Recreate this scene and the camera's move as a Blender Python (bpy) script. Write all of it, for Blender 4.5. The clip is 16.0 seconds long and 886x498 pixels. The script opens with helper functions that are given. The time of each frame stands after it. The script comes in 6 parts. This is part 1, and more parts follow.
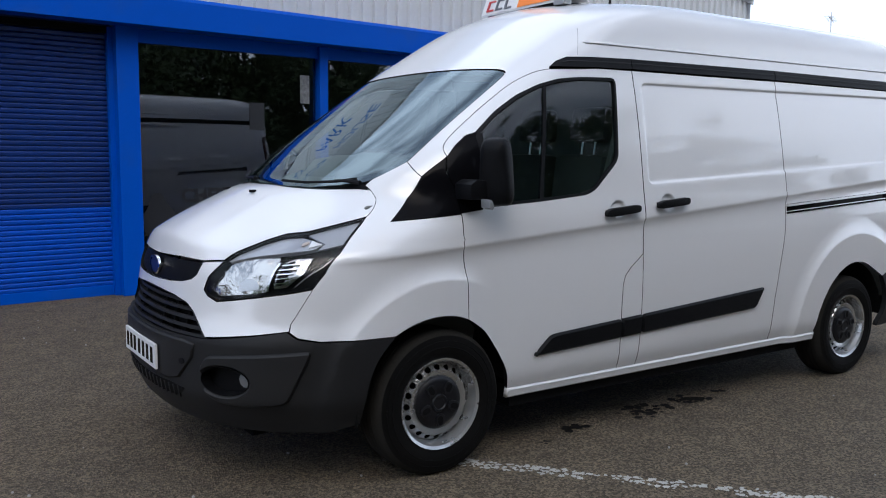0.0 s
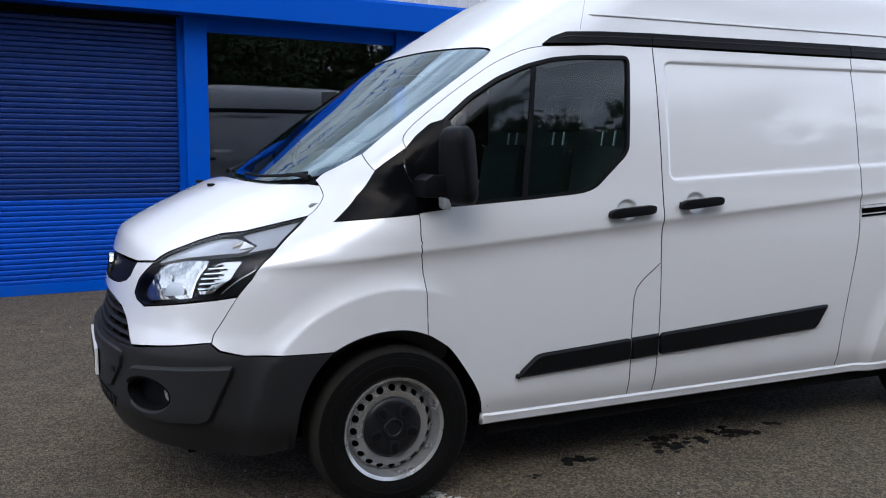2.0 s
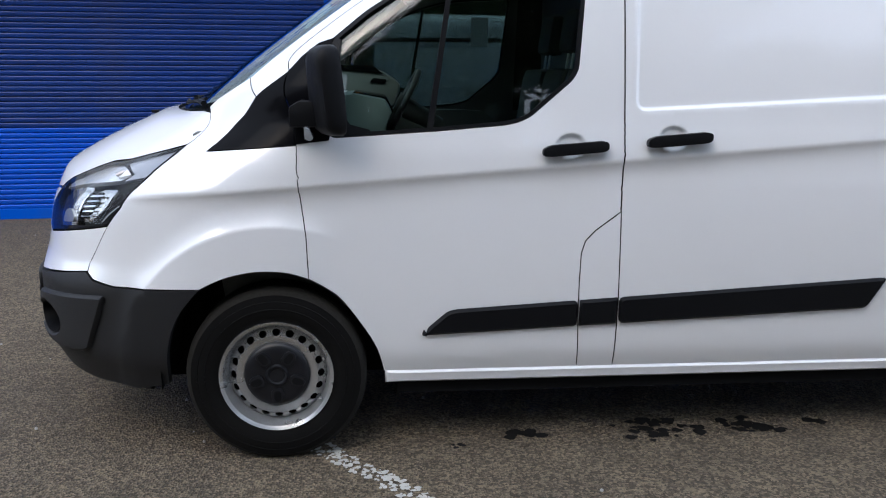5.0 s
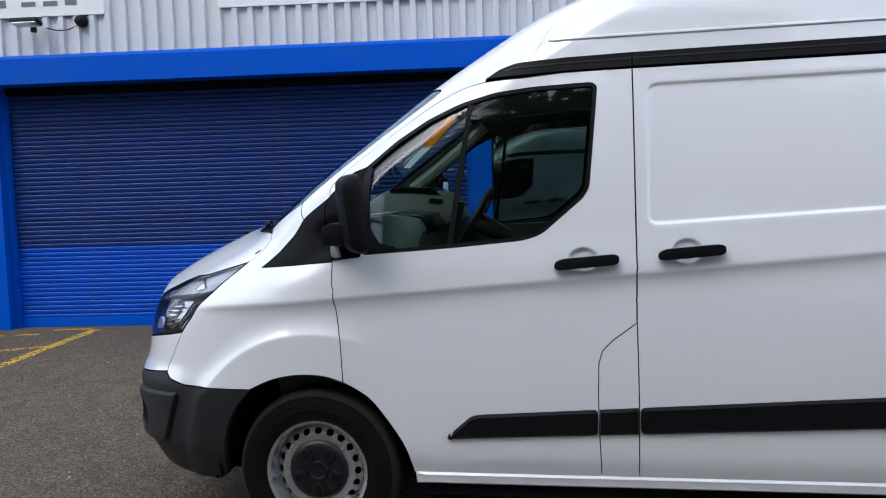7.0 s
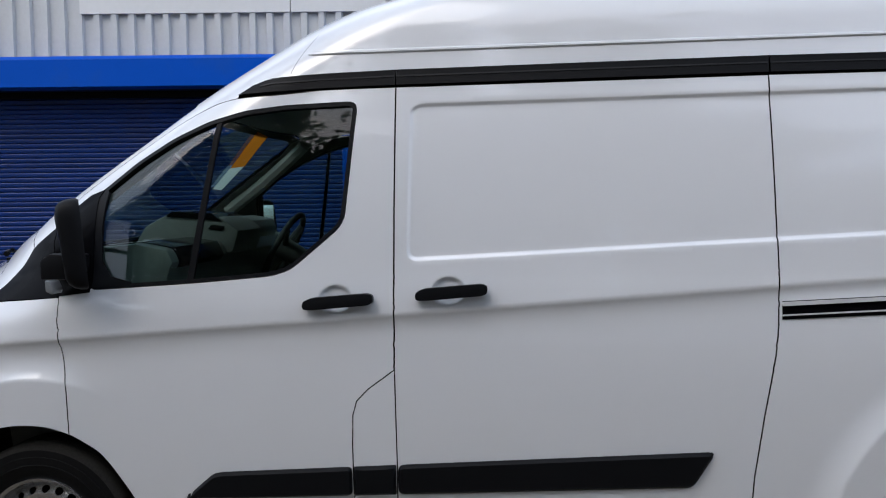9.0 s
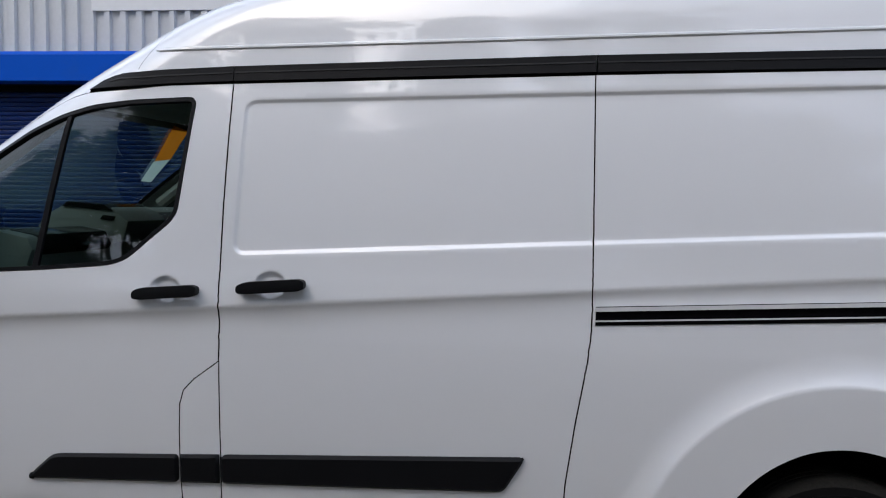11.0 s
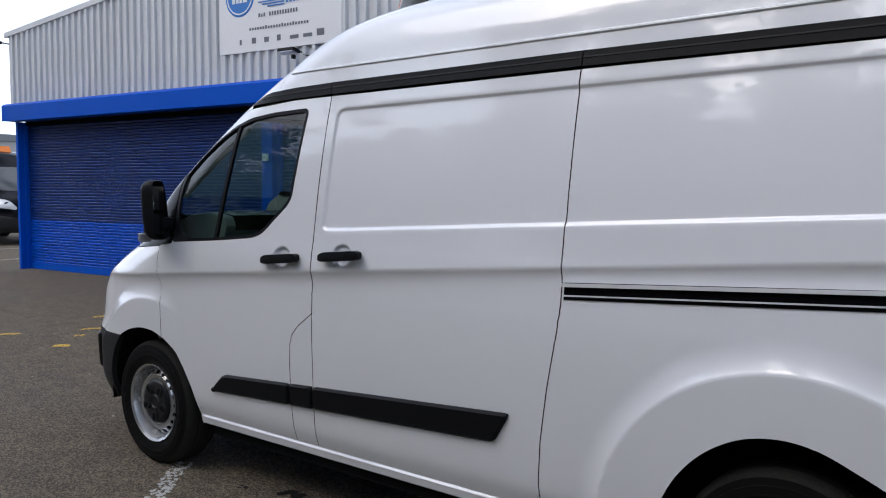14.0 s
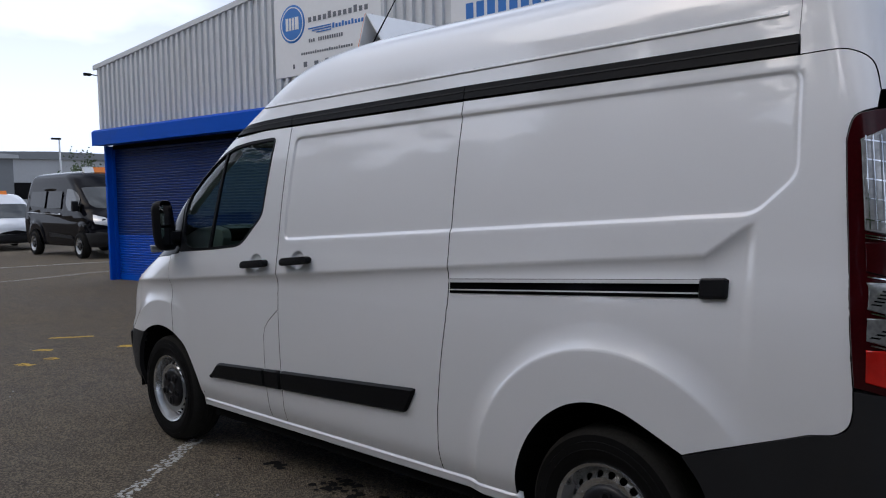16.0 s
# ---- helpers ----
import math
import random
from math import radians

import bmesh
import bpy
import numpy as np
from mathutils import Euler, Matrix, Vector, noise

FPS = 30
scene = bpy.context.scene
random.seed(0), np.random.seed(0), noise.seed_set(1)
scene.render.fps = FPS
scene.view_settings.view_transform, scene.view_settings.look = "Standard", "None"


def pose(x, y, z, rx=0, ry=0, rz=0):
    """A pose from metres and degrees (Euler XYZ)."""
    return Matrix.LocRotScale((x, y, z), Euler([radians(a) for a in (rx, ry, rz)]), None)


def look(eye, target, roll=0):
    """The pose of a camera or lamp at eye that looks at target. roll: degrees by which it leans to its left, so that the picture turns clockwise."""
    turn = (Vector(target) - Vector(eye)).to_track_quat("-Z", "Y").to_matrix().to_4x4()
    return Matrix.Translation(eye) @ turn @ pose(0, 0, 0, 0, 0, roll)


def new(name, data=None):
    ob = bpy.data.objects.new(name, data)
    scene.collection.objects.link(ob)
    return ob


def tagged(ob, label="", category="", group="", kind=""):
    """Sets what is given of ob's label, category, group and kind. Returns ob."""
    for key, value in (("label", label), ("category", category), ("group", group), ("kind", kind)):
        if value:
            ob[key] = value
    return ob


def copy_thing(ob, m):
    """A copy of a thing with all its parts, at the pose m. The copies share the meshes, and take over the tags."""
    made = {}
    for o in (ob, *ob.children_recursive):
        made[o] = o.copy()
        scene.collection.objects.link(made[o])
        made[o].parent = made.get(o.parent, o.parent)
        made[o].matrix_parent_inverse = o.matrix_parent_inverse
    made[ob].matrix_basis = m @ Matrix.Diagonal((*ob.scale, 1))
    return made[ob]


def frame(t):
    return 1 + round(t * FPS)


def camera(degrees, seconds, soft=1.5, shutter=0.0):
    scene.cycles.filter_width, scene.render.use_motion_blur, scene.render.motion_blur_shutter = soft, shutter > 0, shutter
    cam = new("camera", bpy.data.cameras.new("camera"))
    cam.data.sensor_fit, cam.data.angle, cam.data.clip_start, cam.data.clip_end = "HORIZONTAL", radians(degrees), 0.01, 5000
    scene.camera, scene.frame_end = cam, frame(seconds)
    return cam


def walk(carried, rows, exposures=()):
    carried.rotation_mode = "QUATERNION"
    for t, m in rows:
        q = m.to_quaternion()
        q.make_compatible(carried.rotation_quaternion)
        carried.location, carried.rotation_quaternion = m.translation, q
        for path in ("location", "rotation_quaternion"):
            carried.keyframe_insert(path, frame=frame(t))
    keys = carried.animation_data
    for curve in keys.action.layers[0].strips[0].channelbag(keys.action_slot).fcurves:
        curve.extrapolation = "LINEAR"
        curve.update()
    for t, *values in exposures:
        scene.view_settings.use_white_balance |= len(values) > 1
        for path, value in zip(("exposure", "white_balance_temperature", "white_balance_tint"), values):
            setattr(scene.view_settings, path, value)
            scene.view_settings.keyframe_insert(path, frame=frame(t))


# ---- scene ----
cam = camera(55.9, 16.0, soft=1.1)
METRES, EYE, TURN, OX, OY = 7.39, 1.457, -34.2, -2.077, -4.027
ROWS = [
    (0.0, 0.0, 0.0, 0.0, 0.05, -6.41, -0.49),
    (0.5, 0.0239, 0.0194, 0.0031, 2.01, -6.54, -0.39),
    (1.0, 0.0549, 0.0288, 0.0016, 6.58, -6.58, -0.85),
    (1.5, 0.0781, 0.0494, -0.0004, 8.41, -6.98, -0.74),
    (2.0, 0.0997, 0.0747, 0.0013, 9.99, -7.15, -0.54),
    (2.5, 0.1326, 0.093, 0.0001, 12.01, -7.92, -0.88),
    (3.0, 0.1581, 0.1112, -0.0013, 14.16, -11.01, -0.89),
    (3.5, 0.1784, 0.135, -0.0011, 17.5, -12.32, -1.07),
    (6.0, 0.3232, 0.2195, -0.0025, 37.43, -9.53, 0.88),
    (6.5, 0.3435, 0.2227, 0.0001, 40.87, -6.36, 1.35),
    (7.0, 0.3623, 0.2227, 0.0037, 43.21, -4.36, 1.69),
    (7.5, 0.381, 0.245, 0.0044, 45.76, -4.07, 0.83),
    (8.0, 0.3868, 0.2724, 0.0049, 42.84, -3.24, 0.48),
    (8.5, 0.3858, 0.2981, 0.0074, 37.83, -3.34, 0.65),
    (9.0, 0.4013, 0.3176, 0.0072, 39.17, -3.2, 0.65),
    (9.5, 0.4234, 0.3361, 0.0075, 37.29, -3.24, 0.11),
    (12.0, 0.5334, 0.4444, 0.0064, 58.88, -3.47, -0.47),
    (12.5, 0.5596, 0.4724, 0.0062, 67.69, -3.44, 0.26),
    (13.0, 0.5864, 0.4889, 0.0056, 69.68, -3.73, 0.61),
    (13.5, 0.615, 0.5022, 0.0041, 71.22, -4.4, 0.42),
    (14.0, 0.6414, 0.5247, 0.0048, 72.81, -4.0, -0.34),
    (14.5, 0.6715, 0.5476, 0.0064, 75.75, -3.84, -0.37),
    (15.0, 0.703, 0.5597, 0.0063, 75.22, -3.81, 1.58),
    (15.5, 0.7262, 0.5801, 0.0076, 77.31, -3.53, 1.68),
    (16.0, 0.7496, 0.6031, 0.008, 79.21, -3.51, 1.24),
]
walk(cam, [(t, pose(OX, OY, EYE, 0, 0, TURN) @ pose(METRES * x, METRES * y, METRES * z, 90 + pitch, roll, yaw)) for t, x, y, z, yaw, pitch, roll in ROWS],
     [(0.0, 0.16, 6250, 10), (1.5, 0.30, 6250, 10), (3.5, 0.76, 6250, 10), (6.0, 0.74, 6200, 10), (7.0, 0.58, 6200, 10), (9.0, 0.24, 6350, 10), (12.5, 0.22, 6400, 12), (14.0, 0.22, 6330, 12), (14.5, -0.30, 6330, 12), (16.0, -0.28, 6400, 12)])

# ---- light ----
world = bpy.data.worlds.new("sky")
scene.world = world
world.use_nodes = True
wn = world.node_tree
sky = wn.nodes.new("ShaderNodeTexSky")
sky.sky_type, sky.sun_disc = "NISHITA", False
SUN_AZ, SUN_EL = 238.0, 48.0      # degrees in the plan from +x, and above the horizon
sky.sun_elevation, sky.sun_rotation = radians(SUN_EL), radians(90 - SUN_AZ)
sky.air_density, sky.dust_density = 1.0, 4.0
# broken cloud over the blue: a soft white veil with gaps
coord = wn.nodes.new("ShaderNodeTexCoord")
cloud = wn.nodes.new("ShaderNodeTexNoise")
cloud.inputs["Scale"].default_value, cloud.inputs["Detail"].default_value = 2.2, 7.0
stretch = wn.nodes.new("ShaderNodeMapping")
stretch.inputs["Scale"].default_value = (1.0, 1.0, 2.6)
wn.links.new(coord.outputs["Generated"], stretch.inputs["Vector"])
wn.links.new(stretch.outputs["Vector"], cloud.inputs["Vector"])
ramp = wn.nodes.new("ShaderNodeValToRGB")
ramp.color_ramp.elements[0].position, ramp.color_ramp.elements[1].position = 0.43, 0.58
ramp.color_ramp.elements[0].color = (0.18, 0.18, 0.18, 1)
wn.links.new(cloud.outputs["Fac"], ramp.inputs["Fac"])
veil = wn.nodes.new("ShaderNodeMixRGB")
veil.inputs["Color2"].default_value = (9.7, 10.8, 12.8, 1)
# towards the horizon the haze closes
part_z = wn.nodes.new("ShaderNodeSeparateXYZ")
haze = wn.nodes.new("ShaderNodeMapRange")
for key, value in (("From Min", 0.12), ("From Max", 0.42), ("To Min", 1.0), ("To Max", 0.0)):
    haze.inputs[key].default_value = value
cover = wn.nodes.new("ShaderNodeMath")
cover.operation = "MAXIMUM"
wn.links.new(coord.outputs["Generated"], part_z.inputs[0])
wn.links.new(part_z.outputs["Z"], haze.inputs["Value"])
wn.links.new(ramp.outputs["Color"], cover.inputs[0])
wn.links.new(haze.outputs["Result"], cover.inputs[1])
wn.links.new(cover.outputs[0], veil.inputs["Fac"])
wn.links.new(sky.outputs["Color"], veil.inputs["Color1"])
wn.links.new(veil.outputs["Color"], wn.nodes["Background"].inputs["Color"])
wn.nodes["Background"].inputs["Strength"].default_value = 0.125
sun = new("sun", bpy.data.lights.new("sun", "SUN"))
sun.data.energy, sun.data.angle, sun.data.color = 0.55, radians(40.0), (1.0, 0.98, 0.96)
ca, sa, ce, se = math.cos(radians(SUN_AZ)), math.sin(radians(SUN_AZ)), math.cos(radians(SUN_EL)), math.sin(radians(SUN_EL))
sun.matrix_world = look((ca * ce * 40, sa * ce * 40, se * 40), (0, 0, 0))


# ---- materials ----
def node(mt, kind, **values):
    n = mt.node_tree.nodes.new(kind)
    for k, v in values.items():
        n.inputs[k.replace("_", " ")].default_value = v
    return n


def mat(name, color, rough=0.5, metal=0.0, coat=0.0, grain=60.0, bump=0.0, var=0.06, stain=1.6, rvar=0.1, dirt=None, per_object=0.0, spec=0.5):
    """A painted, plastic, metal or mineral surface: grain and stains at two scales, uneven gloss and fine relief."""
    mt = bpy.data.materials.new(name)
    mt.use_nodes = True
    lk, b = mt.node_tree.links.new, mt.node_tree.nodes["Principled BSDF"]
    b.inputs["Metallic"].default_value, b.inputs["Coat Weight"].default_value = metal, coat
    b.inputs["Coat Roughness"].default_value = 0.03
    b.inputs["Coat IOR"].default_value = 1.75
    b.inputs["Specular IOR Level"].default_value = spec
    co = node(mt, "ShaderNodeTexCoord")
    n1, n2 = node(mt, "ShaderNodeTexNoise", Scale=grain, Detail=4.0), node(mt, "ShaderNodeTexNoise", Scale=stain, Detail=5.0, Roughness=0.6)
    for n in (n1, n2):
        lk(co.outputs["Object"], n.inputs["Vector"])
    mixed = node(mt, "ShaderNodeMath")
    mixed.operation = "ADD"
    lk(n1.outputs["Fac"], mixed.inputs[0]), lk(n2.outputs["Fac"], mixed.inputs[1])
    span = node(mt, "ShaderNodeMapRange", From_Min=0.6, From_Max=1.4, To_Min=1 - var, To_Max=1 + var)
    lk(mixed.outputs[0], span.inputs["Value"])
    tint = node(mt, "ShaderNodeMixRGB", Fac=1.0, Color1=(*color, 1))
    tint.blend_type = "MULTIPLY"
    lk(span.outputs["Result"], tint.inputs["Color2"])
    out = tint.outputs["Color"]
    if dirt:
        r = node(mt, "ShaderNodeMapRange", From_Min=0.52, From_Max=0.75, To_Max=dirt[1])
        lk(n2.outputs["Fac"], r.inputs["Value"])
        d = node(mt, "ShaderNodeMixRGB", Color2=(*dirt[0], 1))
        lk(r.outputs["Result"], d.inputs["Fac"]), lk(out, d.inputs["Color1"])
        out = d.outputs["Color"]
    if per_object:
        info = node(mt, "ShaderNodeObjectInfo")
        r = node(mt, "ShaderNodeMapRange", To_Min=1 - per_object, To_Max=1 + per_object)
        lk(info.outputs["Random"], r.inputs["Value"])
        d = node(mt, "ShaderNodeMixRGB", Fac=1.0)
        d.blend_type = "MULTIPLY"
        lk(out, d.inputs["Color1"]), lk(r.outputs["Result"], d.inputs["Color2"])
        out = d.outputs["Color"]
    lk(out, b.inputs["Base Color"])
    r = node(mt, "ShaderNodeMapRange", From_Min=0.3, From_Max=0.7, To_Min=rough * (1 - rvar), To_Max=min(1, rough * (1 + rvar)))
    lk(n2.outputs["Fac"], r.inputs["Value"]), lk(r.outputs["Result"], b.inputs["Roughness"])
    if bump:
        bp = node(mt, "ShaderNodeBump", Strength=0.6, Distance=bump)
        lk(n1.outputs["Fac"], bp.inputs["Height"]), lk(bp.outputs["Normal"], b.inputs["Normal"])
    return mt


def glass(name, tint, r0=0.04, coat=(1, 1, 1)):
    """A sheet of glass: what lies behind shows through its tint, and it mirrors by Fresnel."""
    mt = bpy.data.materials.new(name)
    mt.use_nodes = True
    nt, lk = mt.node_tree, mt.node_tree.links.new
    nt.nodes.remove(nt.nodes["Principled BSDF"])
    clear, gloss, fres, mix = node(mt, "ShaderNodeBsdfTransparent", Color=(*tint, 1)), node(mt, "ShaderNodeBsdfGlossy", Roughness=0.0, Color=(*coat, 1)), node(mt, "ShaderNodeLayerWeight", Blend=0.5), node(mt, "ShaderNodeMixShader")
    steep, share = node(mt, "ShaderNodeMath"), node(mt, "ShaderNodeMapRange", To_Min=r0, To_Max=1.0)
    steep.operation = "POWER"
    steep.inputs[1].default_value = 5.0
    lk(fres.outputs["Facing"], steep.inputs[0]), lk(steep.outputs[0], share.inputs["Value"])
    lk(share.outputs["Result"], mix.inputs[0]), lk(clear.outputs[0], mix.inputs[1]), lk(gloss.outputs[0], mix.inputs[2])
    lk(mix.outputs[0], nt.nodes["Material Output"].inputs["Surface"])
    return mt


def printed_film(name, color):
    """A printed sticker that lets daylight through."""
    mt = bpy.data.materials.new(name)
    mt.use_nodes = True
    nt, lk = mt.node_tree, mt.node_tree.links.new
    nt.nodes.remove(nt.nodes["Principled BSDF"])
    speck = node(mt, "ShaderNodeTexNoise", Scale=40.0)
    tone = node(mt, "ShaderNodeMixRGB", Color1=(*color, 1), Color2=(*[c * .85 for c in color], 1))
    lk(speck.outputs["Fac"], tone.inputs["Fac"])
    front, back, mix = node(mt, "ShaderNodeBsdfDiffuse"), node(mt, "ShaderNodeBsdfTranslucent"), node(mt, "ShaderNodeMixShader", Fac=0.55)
    lk(tone.outputs["Color"], front.inputs["Color"]), lk(tone.outputs["Color"], back.inputs["Color"])
    lk(front.outputs[0], mix.inputs[1]), lk(back.outputs[0], mix.inputs[2])
    lk(mix.outputs[0], nt.nodes["Material Output"].inputs["Surface"])
    return mt


WHITE = mat("white_paint", (0.73, 0.74, 0.76), 0.35, coat=1.0, grain=400, var=0.012, stain=0.9, dirt=((0.62, 0.60, 0.56), 0.10))
BLACKP = mat("black_plastic", (0.0055, 0.0058, 0.007), 0.45, spec=0.12, grain=900, bump=0.0006, var=0.15)
GREYP = mat("bumper_plastic", (0.016, 0.0165, 0.018), 0.5, spec=0.24, grain=700, bump=0.0008, var=0.15, dirt=((0.030, 0.028, 0.027), 0.35))
GLOSSB = mat("gloss_black", (0.004, 0.004, 0.005), 0.12, spec=0.05, grain=200, var=0.1)
DARK = mat("dark_gap", (0.006, 0.006, 0.0065), 0.9, spec=0.1, var=0.1)
RUBBER = mat("tyre_rubber", (0.0045, 0.0044, 0.0044), 0.65, spec=0.10, grain=240, bump=0.001, var=0.2, dirt=((0.018, 0.016, 0.014), 0.3))
TREAD = mat("dusty_tread", (0.020, 0.019, 0.017), 0.9, spec=0.1, grain=120, bump=0.002, var=0.3, dirt=((0.02, 0.019, 0.018), 0.6))
STEEL = mat("wheel_steel", (0.53, 0.54, 0.55), 0.27, metal=0.8, grain=150, var=0.12, dirt=((0.20, 0.18, 0.15), 0.35))
REFLECTOR = mat("lamp_reflector", (0.60, 0.59, 0.565), 0.13, metal=1.0, grain=7, bump=0.030, var=0.10)
CAPP = mat("cap_plastic", (0.008, 0.0085, 0.011), 0.33, spec=0.35, grain=500, bump=0.0006, var=0.2)
CHROME = mat("chrome", (0.75, 0.76, 0.78), 0.08, metal=1.0, var=0.03)
RAILEDGE = mat("brushed_rail", (0.86, 0.86, 0.87), 0.22, metal=0.35, var=0.06)
ALU = mat("dull_aluminium", (0.55, 0.56, 0.57), 0.3, metal=0.9, var=0.08)
CABGLASS = glass("cab_glass", (0.57, 0.73, 0.69), 0.05)
SCREENGLASS = glass("windscreen_glass", (0.56, 0.68, 0.67), 0.23, (.80, .95, 1.0))
LENS = glass("lamp_lens", (0.93, 0.94, 0.95), 0.02)
SHOPGLASS = glass("shop_glass", (0.36, 0.40, 0.44), 0.10)
BLUE = mat("blue_paint", (0.0, 0.075, 0.48), 0.5, spec=0.1, grain=80, var=0.06, dirt=((0.02, 0.08, 0.30), 0.5))
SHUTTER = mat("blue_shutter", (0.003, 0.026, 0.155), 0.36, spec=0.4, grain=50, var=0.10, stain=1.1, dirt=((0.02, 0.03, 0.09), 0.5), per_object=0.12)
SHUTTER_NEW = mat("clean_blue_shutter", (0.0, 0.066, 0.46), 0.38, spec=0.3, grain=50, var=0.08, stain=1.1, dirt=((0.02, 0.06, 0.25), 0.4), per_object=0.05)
CLAD = mat("pale_cladding", (0.56, 0.58, 0.60), 0.42, grain=30, var=0.05, stain=0.6, dirt=((0.42, 0.41, 0.38), 0.35))
SIGNW = mat("sign_white", (0.72, 0.73, 0.74), 0.35, grain=20, var=0.03)
CABIN = mat("cabin_plastic", (0.050, 0.052, 0.054), 0.6, grain=300, bump=0.0005, var=0.12)
CABINL = mat("cabin_pale_plastic", (0.24, 0.24, 0.23), 0.6, grain=300, var=0.06)
FABRIC = mat("seat_fabric", (0.028, 0.029, 0.033), 0.9, grain=500, bump=0.001, var=0.25)
ORANGE = mat("orange_print", (0.85, 0.22, 0.02), 0.4, var=0.03)
REDP = mat("red_print", (0.50, 0.03, 0.03), 0.4, var=0.03)
BLUEP = mat("blue_print", (0.02, 0.16, 0.50), 0.4, var=0.03)
GREYINK = mat("grey_print", (0.12, 0.13, 0.15), 0.5, var=0.03)
REDLENS = mat("red_lens", (0.030, 0.0015, 0.003), 0.12, coat=0.15, spec=0.2, grain=90, var=0.2)
REDBRIGHT = mat("bright_red_lens", (0.42, 0.010, 0.006), 0.10, coat=0.3, grain=14, bump=0.01, var=0.5, stain=9)
FOGLASS = mat("fog_glass", (.20, .21, .22), .2, coat=.6)
CLEARLENS = mat("clear_lens", (0.42, 0.43, 0.46), 0.16, metal=0.3, coat=0.8, grain=120, var=0.25)


# ---- building blocks ----
def thing(name, label, category, at=(0, 0, 0), rz=0.0, group="", kind=""):
    ob = new(name)
    ob.matrix_world = pose(*at, 0, 0, rz)
    return tagged(ob, label, category, group, kind)


def part(name, bm, material, parent=None, label="", smooth=False):
    me = bpy.data.meshes.new(name)
    bm.to_mesh(me)
    bm.free()
    me.materials.append(material)
    if smooth:
        me.polygons.foreach_set("use_smooth", [True] * len(me.polygons))
        me.set_sharp_from_angle(angle=radians(38))
    ob = new(name, me)
    ob.parent = parent
    return tagged(ob, label)


def add_box(bm, lo, hi, bevel=0.0, m=None):
    made = bmesh.ops.create_cube(bm, size=1.0)["verts"]
    c, d = (Vector(lo) + Vector(hi)) / 2, Vector(hi) - Vector(lo)
    for v in made:
        v.co = Vector((v.co.x * d.x, v.co.y * d.y, v.co.z * d.z)) + c
    if bevel:
        es = list({e for v in made for e in v.link_edges})
        r = bmesh.ops.bevel(bm, geom=es, offset=bevel, segments=2, profile=0.6, affect="EDGES", clamp_overlap=True)
        made = list({v for f in r["faces"] for v in f.verts} | {v for v in made if v.is_valid})
    if m is not None:
        bmesh.ops.transform(bm, matrix=m, verts=[v for v in made if v.is_valid])
    return bm


def box(lo, hi, bevel=0.0, m=None):
    return add_box(bmesh.new(), lo, hi, bevel, m)


def prism(pts, lo, hi, axis="y", bevel=0.0):
    """A flat outline, pushed along an axis from lo to hi."""
    bm = bmesh.new()
    def put(a, b, c):
        return {"y": (a, c, b), "x": (c, a, b), "z": (a, b, c)}[axis]
    one = [bm.verts.new(put(a, b, lo)) for a, b in pts]
    two = [bm.verts.new(put(a, b, hi)) for a, b in pts]
    bm.faces.new(one), bm.faces.new(list(reversed(two)))
    for i in range(len(pts)):
        j = (i + 1) % len(pts)
        bm.faces.new((one[j], one[i], two[i], two[j]))
    bmesh.ops.recalc_face_normals(bm, faces=bm.faces)
    if bevel:
        bmesh.ops.bevel(bm, geom=list(bm.edges), offset=bevel, segments=2, profile=0.6, affect="EDGES", clamp_overlap=True)
    return bm


def tube(points, r, n=8, bm=None, closed=False):
    bm = bm or bmesh.new()
    pts = [Vector(p) for p in points]
    rings = []
    for i, p in enumerate(pts):
        a = pts[(i - 1) % len(pts)] if closed or i else p
        b = pts[(i + 1) % len(pts)] if closed or i < len(pts) - 1 else p
        q = (b - a).to_track_quat("Z", "Y")
        rr = r[i] if isinstance(r, (list, tuple)) else r
        rings.append([bm.verts.new(p + q @ Vector((rr * math.cos(k * math.tau / n), rr * math.sin(k * math.tau / n), 0))) for k in range(n)])
    last = len(rings) if closed else len(rings) - 1
    for i in range(last):
        for k in range(n):
            bm.faces.new((rings[i][k], rings[i][(k + 1) % n], rings[(i + 1) % len(rings)][(k + 1) % n], rings[(i + 1) % len(rings)][k]))
    if not closed:
        bm.faces.new(list(reversed(rings[0]))), bm.faces.new(rings[-1])
    return bm


def lathe(profile, n=48, axis_y=True):
    """Turns (radius, along) pairs round the y axis."""
    bm = bmesh.new()
    rings = [[bm.verts.new((r * math.cos(k * math.tau / n), a, r * math.sin(k * math.tau / n))) for k in range(n)] if r > 1e-6 else [bm.verts.new((0, a, 0))] for r, a in profile]
    for p, q in zip(rings, rings[1:]):
        for k in range(n):
            j = (k + 1) % n
            if len(p) == 1:
                bm.faces.new((p[0], q[j], q[k]))
            elif len(q) == 1:
                bm.faces.new((p[k], p[j], q[0]))
            else:
                bm.faces.new((p[k], p[j], q[j], q[k]))
    bmesh.ops.recalc_face_normals(bm, faces=bm.faces)
    return bm


